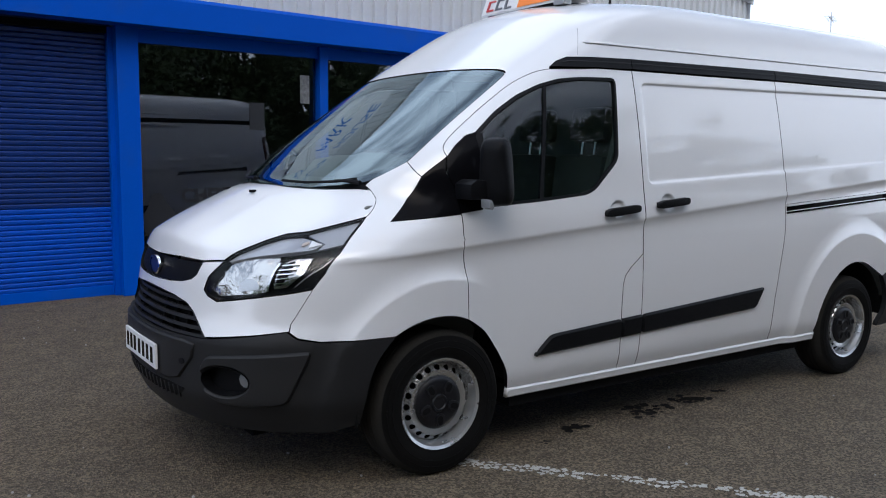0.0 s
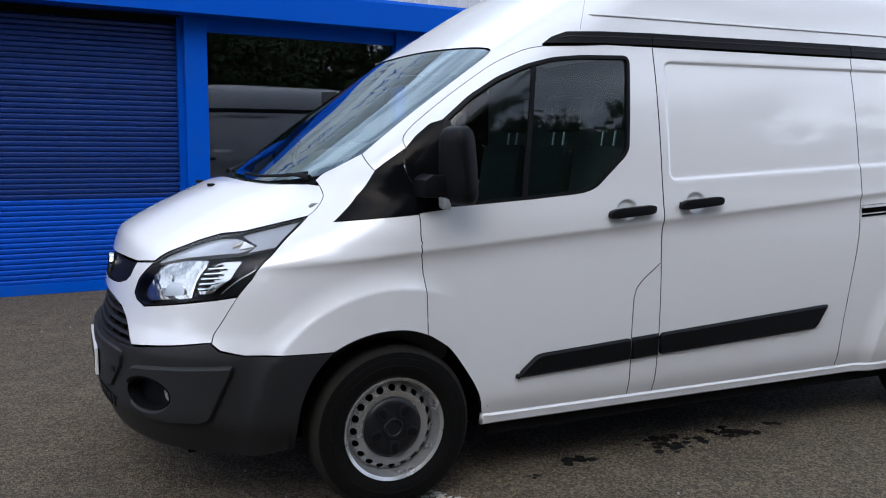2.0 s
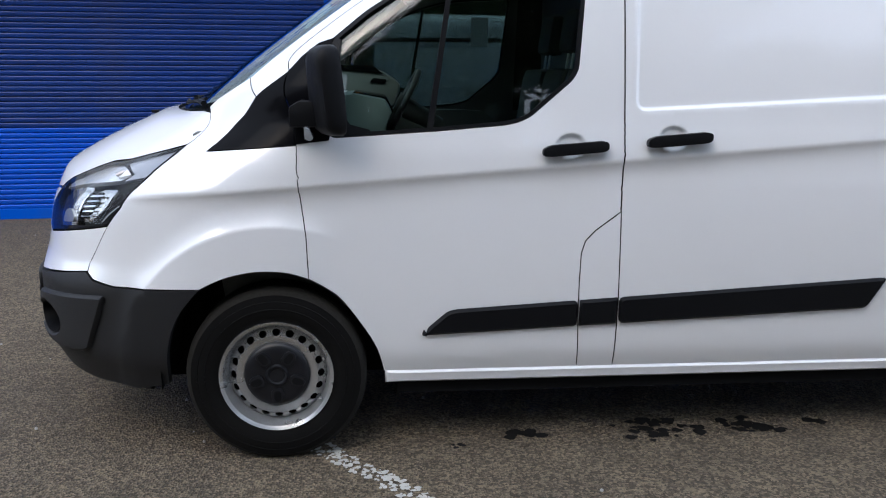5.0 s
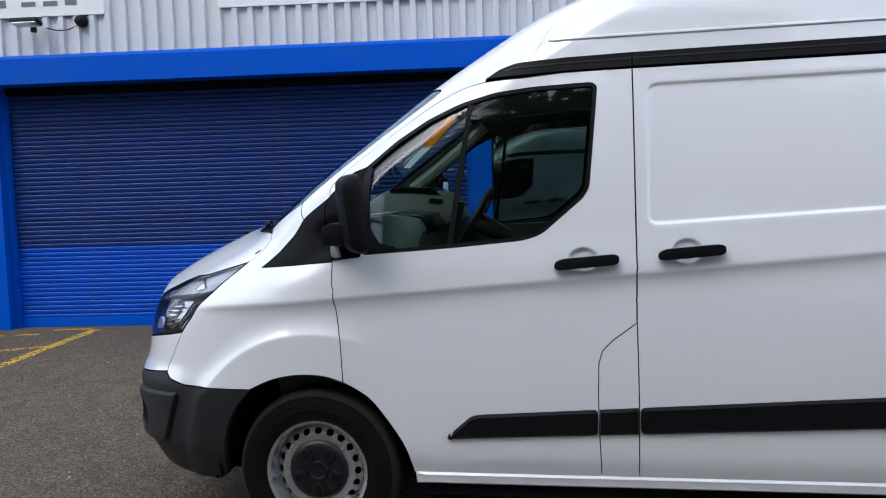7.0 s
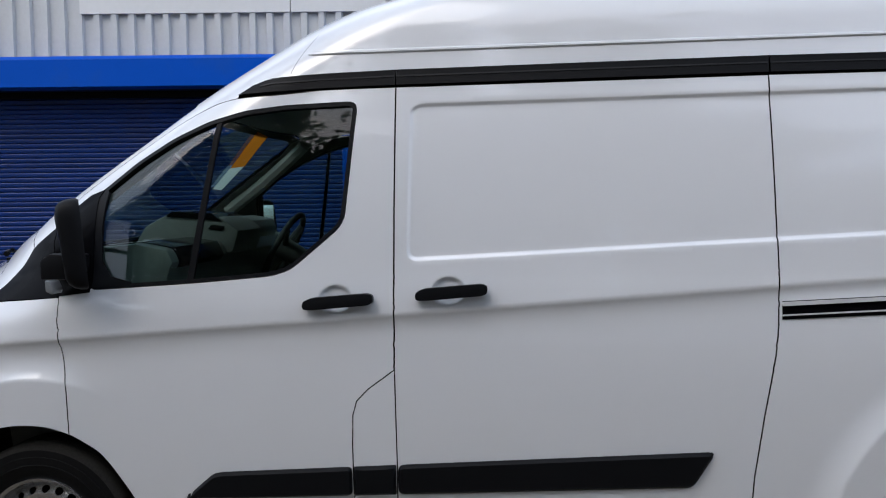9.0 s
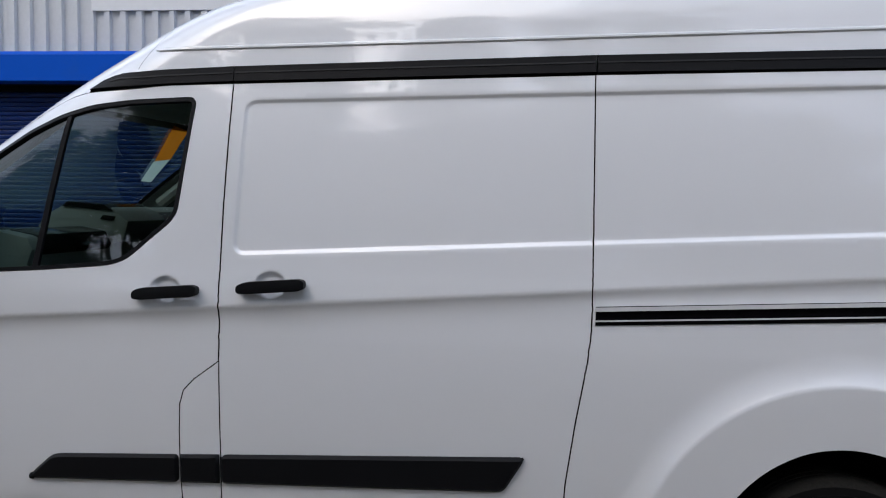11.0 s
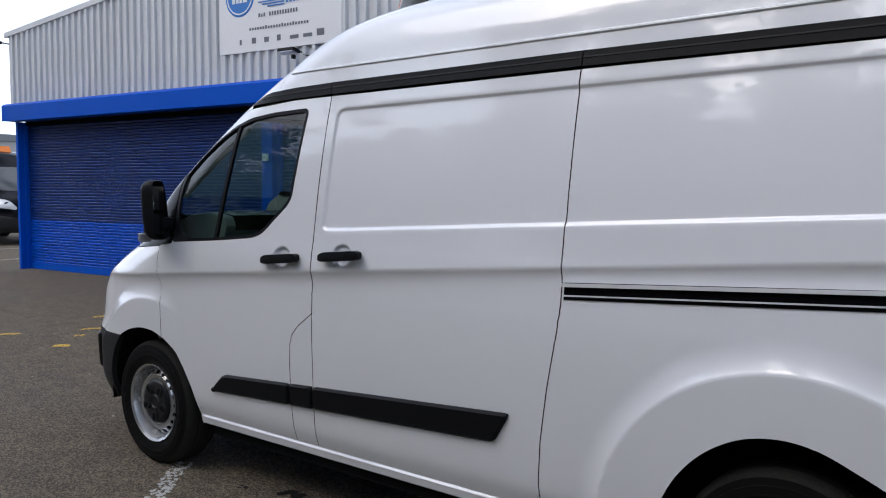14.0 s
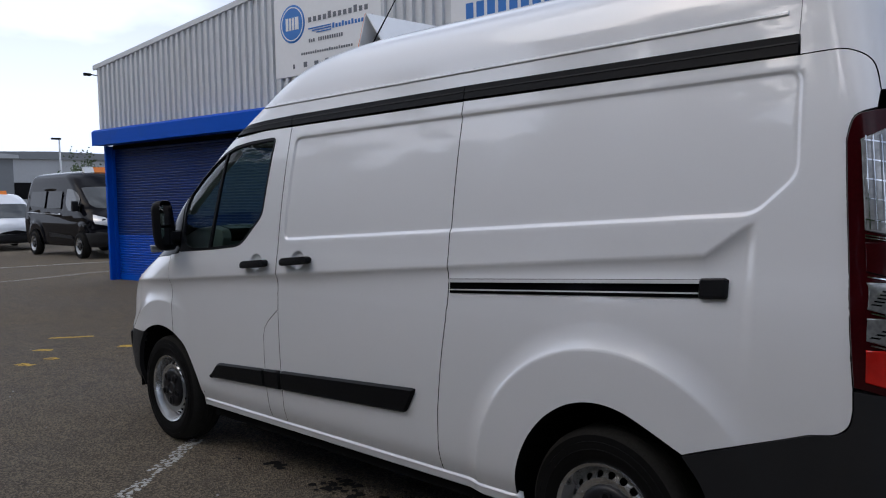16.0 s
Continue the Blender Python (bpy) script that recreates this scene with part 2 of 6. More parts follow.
# ---- the van's skin: level lines from the nose round to the tail ----
def pchip(xs, ys):
    xs, ys = np.array(xs, float), np.array(ys, float)
    h, d = np.diff(xs), np.diff(ys) / np.diff(xs)
    m = np.zeros(len(xs))
    m[0], m[-1] = d[0], d[-1]
    for i in range(1, len(xs) - 1):
        if d[i - 1] * d[i] > 0:
            w1, w2 = 2 * h[i] + h[i - 1], h[i] + 2 * h[i - 1]
            m[i] = (w1 + w2) / (w1 / d[i - 1] + w2 / d[i])

    def f(x):
        x = np.clip(np.asarray(x, float), xs[0], xs[-1])
        i = np.clip(np.searchsorted(xs, x) - 1, 0, len(xs) - 2)
        t = (x - xs[i]) / h[i]
        return (ys[i] * (1 + 2 * t) * (1 - t) ** 2 + h[i] * m[i] * t * (1 - t) ** 2 + ys[i + 1] * t * t * (3 - 2 * t) - h[i] * m[i + 1] * t * t * (1 - t))
    return f


HV = [0.18, 0.30, 0.45, 0.65, 0.76, 0.95, 1.02, 1.08, 1.15, 1.22, 1.27, 1.40, 1.50, 1.75, 1.86, 1.95, 2.05, 2.15]
RV = [2.25, 2.35, 2.45, 2.55, 2.65, 2.75]
VN = pchip(HV + RV, [-.90, -1.01, -1.06, -1.06, -1.03, -.99, -.945, -.855, -.72, -.57, -.47, -.295, -.165, .188, .34, .47, .62, .775, .92, 1.085, 1.27, 1.50, 1.75, 2.0])
VL = pchip(HV + RV, [.87, .875, .88, .88, .90, .92, .945, .965, .96, .89, .82, .635, .555, .492, .49, .51, .53, .545, .62, .715, .81, 1.0, 1.0, 1.0])
VP = pchip(HV + RV, [2.5, 2.5, 2.5, 2.5, 2.4, 2.4, 2.4, 2.4, 2.4, 2.4, 2.45, 2.6, 2.6, 2.6, 2.6, 2.6, 2.5, 2.4, 2.3, 2.2, 2.1, 2.0, 2.0, 2.0])
VW = pchip(HV + RV, [.93, .955, .972, .985, .99, .995, .995, .992, .987, .977, .968, .95, .935, .889, .864, .843, .822, .80, .765, .69, .57, .42, .25, .0005])
VZ = pchip(HV + RV, HV + [2.235, 2.30, 2.343, 2.365, 2.377, 2.38])
VT = pchip(HV + RV, [4.27, 4.29, 4.30, 4.30, 4.30, 4.30, 4.30, 4.30, 4.30, 4.30, 4.29, 4.28, 4.27, 4.24, 4.22, 4.20, 4.18, 4.15, 4.1, 4.05, 3.9, 3.8, 3.7, 3.6])
FQ, TL = 1.2, 0.16


def smooth(a, b, x):
    t = np.clip((x - a) / (b - a), 0, 1)
    return t * t * (3 - 2 * t)


def poly_dist(poly, x, z):
    """Signed distance to an outline, positive inside."""
    best, inside = np.full(x.shape, 1e9), np.zeros(x.shape, bool)
    for (ax, az), (bx, bz) in zip(poly, poly[1:] + poly[:1]):
        ex, ez = bx - ax, bz - az
        t = np.clip(((x - ax) * ex + (z - az) * ez) / (ex * ex + ez * ez + 1e-12), 0, 1)
        best = np.minimum(best, np.hypot(x - ax - t * ex, z - az - t * ez))
        cond = ((az > z) != (bz > z)) & (x < ex * (z - az) / (ez + (1e-12 if ez >= 0 else -1e-12)) + ax)
        inside ^= cond
    return np.where(inside, best, -best)


RECESS = []      # filled below, with rounded corners


def crease(x):
    """The height of the shoulder crease, which turns up at its rear end."""
    return 1.046 + 0.0735 * (np.minimum(x, 3.70) - 0.1) + 0.70 * np.maximum(x - 3.70, 0)


FLARES = ((0.0, 0.575, 0.665, 0.024), (3.33, 0.635, 0.735, 0.028))


def relief(x, z):
    """The side's pressed shapes: the shoulder crease, the sunk panels and the swellings round the wheels."""
    s = crease(x) - z
    fade = smooth(-0.62, -0.40, x) * (1 - smooth(3.83, 3.88, x))
    d = np.where(s > 0, -0.027 * (1 - np.exp(-np.maximum(s, 0) / 0.038)) * np.exp(-np.maximum(s, 0) / 0.34), 0) * fade
    k = poly_dist(RECESS, x, z)
    d = d - 0.009 * smooth(-0.003, 0.013, k)
    for cx, r0, r1, h in FLARES:
        r = np.hypot(x - cx, z - 0.33)
        side = smooth(-0.66, -0.50, x) * (1 - smooth(0.02, 0.30, x)) if cx == 0 else 1 - 0.7 * smooth(3.58, 3.92, x)
        d = d + h * (1 - np.clip((r - r0) / (r1 - r0), 0, 1)) ** 2 * side
    for cx, cz in DISHES:
        d = d - 0.016 * (1 - smooth(0.60, 0.98, np.hypot((x - cx) / 0.062, (z - cz) / 0.050)))
    d = d - 0.035 * smooth(0.47, 0.30, z) ** 2 * 0.6
    return d


def skin_raw(q, v, bare=False):
    xn, ln, pw, w, z, xt = VN(v), VL(v), VP(v), VW(v), VZ(v), VT(v)
    th = np.clip(q / FQ + 1, 0, 1) * (math.pi / 2)
    # the bonnet's crown
    z = z + 0.062 * (1 - smooth(-1.2, -0.68, q)) * smooth(0.962, 1.03, v) * (1 - smooth(1.22, 1.34, v))
    x1 = xn + ln * (1 - np.cos(th) ** (2 / pw))
    y1 = w * np.sin(th) ** (2 / pw)
    x0, xe = xn + ln, xt - TL
    qs = xe - x0
    ph = np.clip((q - qs) / 0.3, 0, 1) * (math.pi / 2)
    x = np.where(q < 0, x1, np.where(q < qs, x0 + q, xe + TL * np.sin(ph) ** 0.8))
    y = np.where(q < 0, y1, np.where(q < qs, w, w - 0.14 * (1 - np.cos(ph) ** 0.8)))
    over = np.clip(q - qs - 0.3, 0, None)
    y = y - np.minimum(over, np.maximum(y - 0.001, 0))
    if not bare:
        y = y + relief(x, z) * smooth(0.30, 0.75, y)
    return np.stack([x, -y, z], -1)


def skin(q, v, lift=0.0):
    """Places on the left half of the skin, and the way out of it."""
    q, v = np.asarray(q, float), np.asarray(v, float)
    e = 0.004
    def at(qq, vv):
        m = qq < -FQ
        p = skin_raw(np.where(m, -2 * FQ - qq, qq), vv)
        p[..., 1] = np.where(m, -p[..., 1], p[..., 1])
        return p
    dq, dv = at(q + e, v) - at(q - e, v), at(q, v + e) - at(q, v - e)
    n = np.cross(dq, dv)
    n /= np.linalg.norm(n, axis=-1, keepdims=True) + 1e-12
    p = skin_raw(q, v)
    return p + n * lift, n


def by_side(x, z):
    """Skin coordinates of a place given in side view."""
    x, v = np.asarray(x, float), np.asarray(z, float)
    xn, ln, pw, xe = VN(v), VL(v), VP(v), VT(v) - TL
    th = np.arccos(np.clip(1 - (x - xn) / ln, 0, 1) ** (pw / 2))
    q = np.where(x < xn + ln, (th / (math.pi / 2) - 1) * FQ, x - xn - ln)
    ph = np.arcsin(np.clip((x - xe) / TL, 0, 1) ** 1.25)
    q = np.where(x > xe, xe - xn - ln + ph / (math.pi / 2) * 0.3, q)
    return q, v


def by_front(y, v):
    """Skin coordinates of a place given by its way out from the middle, and its height."""
    y, v = np.abs(np.asarray(y, float)), np.asarray(v, float)
    th = np.arcsin(np.clip(y / VW(v), 0, 1) ** (VP(v) / 2))
    return (th / (math.pi / 2) - 1) * FQ, v


def dense(pts, step=0.03):
    out = []
    for (a, b), (c, d) in zip(pts, pts[1:] + pts[:1]):
        n = max(1, int(math.hypot(c - a, d - b) / step))
        out += [(a + (c - a) * i / n, b + (d - b) * i / n) for i in range(n)]
    return out


def spline(pts, n=6):
    """A smooth curve through the points."""
    p = [Vector(a) for a in pts]
    out = []
    for i in range(len(p) - 1):
        a, b, c, d = p[max(i - 1, 0)], p[i], p[i + 1], p[min(i + 2, len(p) - 1)]
        for k in range(n):
            t = k / n
            out.append(tuple(0.5 * ((2 * b) + (c - a) * t + (2 * a - 5 * b + 4 * c - d) * t * t + (3 * b - a - 3 * c + d) * t ** 3)))
    return out + [tuple(p[-1])]


def rounded(pts, r, n=5):
    """The outline with its corners rounded."""
    out = []
    for i, p in enumerate(pts):
        p, a, b = Vector(p), Vector(pts[i - 1]), Vector(pts[(i + 1) % len(pts)])
        ra = min(r, (a - p).length * 0.45, (b - p).length * 0.45)
        s, e = p + (a - p).normalized() * ra, p + (b - p).normalized() * ra
        out += [tuple(s * (1 - t) ** 2 + p * 2 * t * (1 - t) + e * t * t) for t in [k / n for k in range(n + 1)]]
    return out


def inset(pts, d):
    """The outline drawn in by d (out, if negative)."""
    area = sum(a[0] * b[1] - b[0] * a[1] for a, b in zip(pts, pts[1:] + pts[:1]))
    sgn = 1 if area > 0 else -1
    out = []
    for i in range(len(pts)):
        a, p, b = Vector(pts[i - 1]), Vector(pts[i]), Vector(pts[(i + 1) % len(pts)])
        u, w = (p - a), (b - p)
        if u.length < 1e-7 or w.length < 1e-7:
            out.append(tuple(p))
            continue
        nu, nw = Vector((-u.y, u.x)).normalized(), Vector((-w.y, w.x)).normalized()
        m = nu + nw
        k = 1 / max(0.5, (1 + nu.dot(nw)) )
        out.append(tuple(p + m * k * d * sgn))
    return out


DISHES = ((1.085, 1.188), (1.468, 1.214))


def guide_points():
    """Rows of points that follow the crease, the sunk panels' rims and the handle dishes."""
    out = []
    for x in np.arange(-0.55, 3.87, 0.012):
        zc = float(crease(x))
        out += [(x, zc + d) for d in (0.012, 0.0, -0.008, -0.018, -0.032, -0.052)]
    for d in (-0.0035, 0.0015, 0.0055, 0.0095, 0.0145):
        out += dense(inset(RECESS, d), 0.012)
    for cx, r0, r1, h in FLARES:
        for r in (r0 - .008, r0, r0 + .008, r0 + .02, r0 + .035):
            out += [(cx + r * math.cos(a), .33 + r * math.sin(a)) for a in np.arange(.45, math.pi - .45, .022)]
    for cx, cz in DISHES:
        for r in (0.2, 0.45, 0.62, 0.76, 0.88, 0.97, 1.06):
            out += [(cx + 0.062 * r * math.cos(a), cz + 0.050 * r * math.sin(a)) for a in np.arange(0, math.tau, 0.22)]
    return np.array(out)


RECESS += rounded([(1.335, 1.850), (3.975, 1.886), (3.990, 1.56), (3.86, 1.44), (1.325, 1.312)], 0.045, 6)
GUIDE = guide_points()


def skin_xz(q, v):
    p = skin_raw(q, v)
    return p[..., 0], p[..., 2]


def guide_near(x, z):
    """Where the plain grid gives way to the rows that follow the pressings."""
    s = crease(x) - z
    near = (s > -0.018) & (s < 0.058) & (x > -0.55) & (x < 3.87)
    k = poly_dist(RECESS, x, z)
    near |= (k > -0.010) & (k < 0.021)
    for cx, r0, r1, h in FLARES:
        r = np.hypot(x - cx, z - .33)
        near |= (r > r0 - .015) & (r < r0 + .042) & (np.arctan2(z - .33, x - cx) > .45) & (np.arctan2(z - .33, x - cx) < math.pi - .45)
    for cx, cz in DISHES:
        near |= np.hypot((x - cx) / 0.062, (z - cz) / 0.050) < 1.15
    return near


def draw_in(loop, d):
    """An outline on the skin drawn in by d metres, measured along the skin."""
    a = np.array(loop)
    area = np.sum(a[:, 0] * np.roll(a[:, 1], -1) - np.roll(a[:, 0], -1) * a[:, 1])
    t = np.roll(a, -1, 0) - np.roll(a, 1, 0)
    q, v, e = np.maximum(a[:, 0], -FQ + .003), a[:, 1], .002
    jq, jv = (skin_raw(q + e, v, True) - skin_raw(q - e, v, True)) / (2 * e), (skin_raw(q, v + e, True) - skin_raw(q, v - e, True)) / (2 * e)
    g11, g12, g22 = (jq * jq).sum(1), (jq * jv).sum(1), (jv * jv).sum(1)
    det = np.maximum(g11 * g22 - g12 * g12, 1e-9)
    bq, bv = -t[:, 1], t[:, 0]
    nq, nv = (g22 * bq - g12 * bv) / det, (-g12 * bq + g11 * bv) / det
    ln = np.sqrt(np.maximum(nq * nq * g11 + 2 * nq * nv * g12 + nv * nv * g22, 1e-18))
    k = d * (1 if area > 0 else -1) / ln
    oq, ov = (np.clip(np.nan_to_num(o * k), -4 * abs(d), 4 * abs(d)) for o in (nq, nv))
    return list(zip((a[:, 0] + oq).tolist(), (a[:, 1] + ov).tolist()))


SIDE, FRONT, SKINC = "side", "front", "skin"


def to_skin(pts, how):
    a = np.array(pts, float)
    if how == SKINC:
        return a[:, 0], a[:, 1]
    return by_side(a[:, 0], a[:, 1]) if how == SIDE else by_front(a[:, 0], a[:, 1])


def sheet(name, outline, material, parent, how=SIDE, holes=(), step=0.02, gap=0.002, thick=0.014, lift=0.0, side=-1, both=False, label="", guides=False, bevel=0.0):
    """A panel cut from the skin: an outline with holes, curved with the body, with turned-in edges.
    side -1 left, 1 right; both joins the two halves across the middle."""
    from mathutils.geometry import delaunay_2d_cdt
    if both and min(p[0] for p in outline) > -FQ + 1e-4:
        kw = dict(how=how, holes=holes, step=step, gap=gap, thick=thick, lift=lift, label=label, bevel=bevel)
        return [sheet(name, outline, material, parent, side=sd, **kw) for sd in (-1, 1)][0]
    loops = []
    for k, (pts, hw) in enumerate([(outline, how)] + [(h if isinstance(h[0], tuple) and len(h) != 2 else h[0], how if not (len(h) == 2 and isinstance(h[1], str)) else h[1]) for h in holes]):
        q, v = to_skin(dense([tuple(p) for p in pts], step), hw)
        loop = list(zip(q.tolist(), v.tolist()))
        loop = [p for i, p in enumerate(loop) if math.dist(p, loop[i - 1]) > 1e-5]
        mid = [abs(p[0] + FQ) < 1e-6 for p in loop]
        if gap + bevel:
            loop = draw_in(loop, gap + bevel if k == 0 else -gap - bevel)
        if both:
            loop = [(-FQ, p[1]) if m else (max(p[0], -FQ + 1e-4), p[1]) for p, m in zip(loop, mid)]
        loops.append(loop)
    # lay the net in side view, where columns stand upright
    shear = (lambda v: 0.0 * v) if both else (lambda v: VN(v) + VL(v))
    if not both:
        loops = [[(p[0] + float(shear(p[1])), p[1]) for p in lp] for lp in loops]
    qs, vs = [p[0] for p in loops[0]], [p[1] for p in loops[0]]
    gq, gv = np.meshgrid(np.arange(min(qs), max(qs), step), np.arange(min(vs), max(vs), step))
    gq = gq + (np.arange(gq.shape[0]) % 2)[:, None] * step * 0.5
    gq, gv = gq.ravel(), gv.ravel()
    keep = poly_dist(loops[0], gq, gv) > step * 0.45
    for h in loops[1:]:
        keep &= poly_dist(h, gq, gv) < -step * 0.45
    if guides:
        kq, kv = by_side(GUIDE[:, 0], GUIDE[:, 1])
        kq = kq + shear(kv)
        far = poly_dist(loops[0], kq, kv) > step * 0.35
        for h in loops[1:]:
            far &= poly_dist(h, kq, kv) < -step * 0.35
        near = guide_near(*skin_xz(gq - shear(gv), gv))
        keep &= ~near
        gq, gv, keep = np.concatenate([gq, kq]), np.concatenate([gv, kv]), np.concatenate([keep, far])
    verts = [p for lp in loops for p in lp]
    edges, at = [], 0
    for lp in loops:
        edges += [(at + i, at + (i + 1) % len(lp)) for i in range(len(lp))]
        at += len(lp)
    verts += list(zip(gq[keep].tolist(), gv[keep].tolist()))
    ov, _, of, *_ = delaunay_2d_cdt([Vector(p) for p in verts], edges, [], 0, 1e-6)
    pv = np.array([tuple(p) for p in ov])
    tri = np.array([f for f in of if len(f) == 3])
    c = pv[tri].mean(1)
    ok = poly_dist(loops[0], c[:, 0], c[:, 1]) > 0
    for h in loops[1:]:
        ok &= poly_dist(h, c[:, 0], c[:, 1]) < 0
    tri = tri[ok]
    pv[:, 0] -= shear(pv[:, 1])
    P, N = skin(pv[:, 0], pv[:, 1], lift)
    cnt = {}
    for a, b, d in tri.tolist():
        for e in ((a, b), (b, d), (d, a)):
            cnt[e] = cnt.get(e, 0) + 1
    rim = [e for e in cnt if (e[1], e[0]) not in cnt]
    if both:
        onmid = np.abs(pv[:, 0] + FQ) < 1e-5
        rim = [e for e in rim if not (onmid[e[0]] and onmid[e[1]])]
    V, F, NN = [P], tri.tolist(), [N]
    n0 = len(P)
    if thick:
        ids = sorted({i for e in rim for i in e})
        top, low = {v: n0 + i for i, v in enumerate(ids)}, {v: n0 + len(ids) + i for i, v in enumerate(ids)}
        out = np.zeros_like(P)
        for a, b in rim:
            d = np.cross(P[b] - P[a], N[a])
            out[a] += d
            out[b] += d
        out = out[ids] / np.maximum(np.linalg.norm(out[ids], axis=1), 1e-9)[:, None] * bevel
        V += [P[ids], P[ids] + out - N[ids] * thick]
        NN += [np.zeros((2 * len(ids), 3))]
        if bevel:
            mid = {v: n0 + 2 * len(ids) + i for i, v in enumerate(ids)}
            V += [P[ids] + out - N[ids] * bevel]
            NN += [np.zeros((len(ids), 3))]
            F = F + [(top[b], top[a], mid[a], mid[b]) for a, b in rim] + [(mid[b], mid[a], low[a], low[b]) for a, b in rim]
        else:
            F = F + [(top[b], top[a], low[a], low[b]) for a, b in rim]
    V, NN = np.concatenate(V), np.concatenate(NN)
    flip = side > 0
    if both:
        W, M = V.copy(), NN.copy()
        W[:, 1] *= -1
        M[:, 1] *= -1
        m = len(V)
        F = F + [tuple(i + m for i in reversed(f)) for f in F]
        V, NN = np.concatenate([V, W]), np.concatenate([NN, M])
    elif flip:
        V[:, 1] *= -1
        NN[:, 1] *= -1
        F = [tuple(reversed(f)) for f in F]
    me = bpy.data.meshes.new(name)
    me.from_pydata(V.tolist(), [], [list(f) for f in F])
    me.polygons.foreach_set("use_smooth", [True] * len(me.polygons))
    me.normals_split_custom_set_from_vertices(NN.tolist())
    me.materials.append(material)
    if material is WHITE and thick:
        me.materials.append(DARK)
        me.polygons.foreach_set("material_index", [0 if len(f) == 3 or bevel else 1 for f in F])
    ob = new(name, me)
    ob.parent = parent
    return tagged(ob, label)


def arc(cx, cz, r, a0, a1, n=16, sx=1.0):
    return [(cx + sx * r * math.cos(radians(a0 + (a1 - a0) * i / n)), cz + r * math.sin(radians(a0 + (a1 - a0) * i / n))) for i in range(n + 1)]


# ---- ground ----
def ground_material():
    mt = mat("worn_asphalt", (0.108, 0.084, 0.054), 0.85, grain=5.0, var=0.32, stain=0.35, rvar=0.15)
    lk, b = mt.node_tree.links.new, mt.node_tree.nodes["Principled BSDF"]
    co = node(mt, "ShaderNodeTexCoord")
    chip = node(mt, "ShaderNodeTexVoronoi", Scale=105.0)
    fine = node(mt, "ShaderNodeTexNoise", Scale=95.0, Detail=4.0)
    for n in (chip, fine):
        lk(co.outputs["Object"], n.inputs["Vector"])
    old = b.inputs["Base Color"].links[0].from_socket
    sep = node(mt, "ShaderNodeSeparateColor")
    lk(chip.outputs["Color"], sep.inputs["Color"])
    r = node(mt, "ShaderNodeMapRange", From_Min=0.25, From_Max=1.0, To_Min=0.55, To_Max=2.0)
    lk(sep.outputs["Red"], r.inputs["Value"])
    d = node(mt, "ShaderNodeMixRGB", Fac=1.0)
    d.blend_type = "MULTIPLY"
    lk(old, d.inputs["Color1"]), lk(r.outputs["Result"], d.inputs["Color2"]), lk(d.outputs["Color"], b.inputs["Base Color"])
    add = node(mt, "ShaderNodeMath")
    add.operation = "ADD"
    lk(chip.outputs["Distance"], add.inputs[0]), lk(fine.outputs["Fac"], add.inputs[1])
    bp = node(mt, "ShaderNodeBump", Strength=1.0, Distance=0.013)
    lk(add.outputs[0], bp.inputs["Height"]), lk(bp.outputs["Normal"], b.inputs["Normal"])
    return mt


ASPHALT = ground_material()
bm = bmesh.new()
bmesh.ops.create_grid(bm, x_segments=60, y_segments=60, size=1.0)
for v in bm.verts:      # fine in the middle, reaching out to the horizon
    for i in (0, 1):
        a = v.co[i]
        v.co[i] = math.copysign(18 * abs(a) + 1200 * abs(a) ** 7, a)
    v.co.z = 0
tagged(part("ground", bm, ASPHALT), "worn dark grey asphalt yard with pale chippings", "ground", kind="structure")

# ---- the trade unit ----
WALL_TILT = math.degrees(math.atan(0.09))
WX0, WX1 = -11.95, 11.3
unit = thing("trade_unit", "pale grey clad trade unit with blue shutters and fascia", "building", (0, 4.76, 0), WALL_TILT)


def rake(x):
    return 4.27 + 0.107 * (min(x, -0.35) - WX0) - 0.107 * max(0, x + 0.35)


def cladding(x0, x1, z0, name="cladding"):
    """Trapezoid-ribbed sheet up to the sloping verge."""
    bm = bmesh.new()
    prof, x = [], x0
    while x < x1:
        for dx, dy in ((0.0, 0.0), (0.108, 0.0), (0.119, -0.042), (0.158, -0.042), (0.169, 0.0)):
            if x + dx <= x1:
                prof.append((x + dx, dy))
        x += 0.175
    prof.append((x1, 0.0))
    low = [bm.verts.new((a, b, z0)) for a, b in prof]
    top = [bm.verts.new((a, b, rake(a))) for a, b in prof]
    for i in range(len(prof) - 1):
        bm.faces.new((low[i], low[i + 1], top[i + 1], top[i]))
    bmesh.ops.recalc_face_normals(bm, faces=bm.faces)
    bmesh.ops.solidify(bm, geom=list(bm.faces), thickness=0.012)
    return bm


part("cladding", cladding(WX0, WX1, 2.72), CLAD, unit)
bm = prism([(WX0, 2.73), (WX1, 2.73), (WX1, rake(WX1)), (-0.35, rake(-0.35)), (WX0, rake(WX0))], 0.03, 0.25)
part("gable_wall", bm, CLAD, unit)
part("roof", prism([(WX0 - 0.1, rake(WX0) + 0.02), (-0.35, rake(-0.35) + 0.03), (WX1 + 0.1, rake(WX1) + 0.02), (WX1 + 0.1, rake(WX1) - 0.02), (-0.35, rake(-0.35) - 0.01), (WX0 - 0.1, rake(WX0) - 0.02)], 0.0, 22.0), CLAD, unit)
part("verge_trim", prism([(WX0 - 0.06, rake(WX0) + 0.05), (-0.35, rake(-0.35) + 0.05), (WX1 + 0.06, rake(WX1) + 0.05), (WX1 + 0.06, rake(WX1) - 0.04), (-0.35, rake(-0.35) - 0.04), (WX0 - 0.06, rake(WX0) - 0.04)], -0.07, -0.035), CLAD, unit)
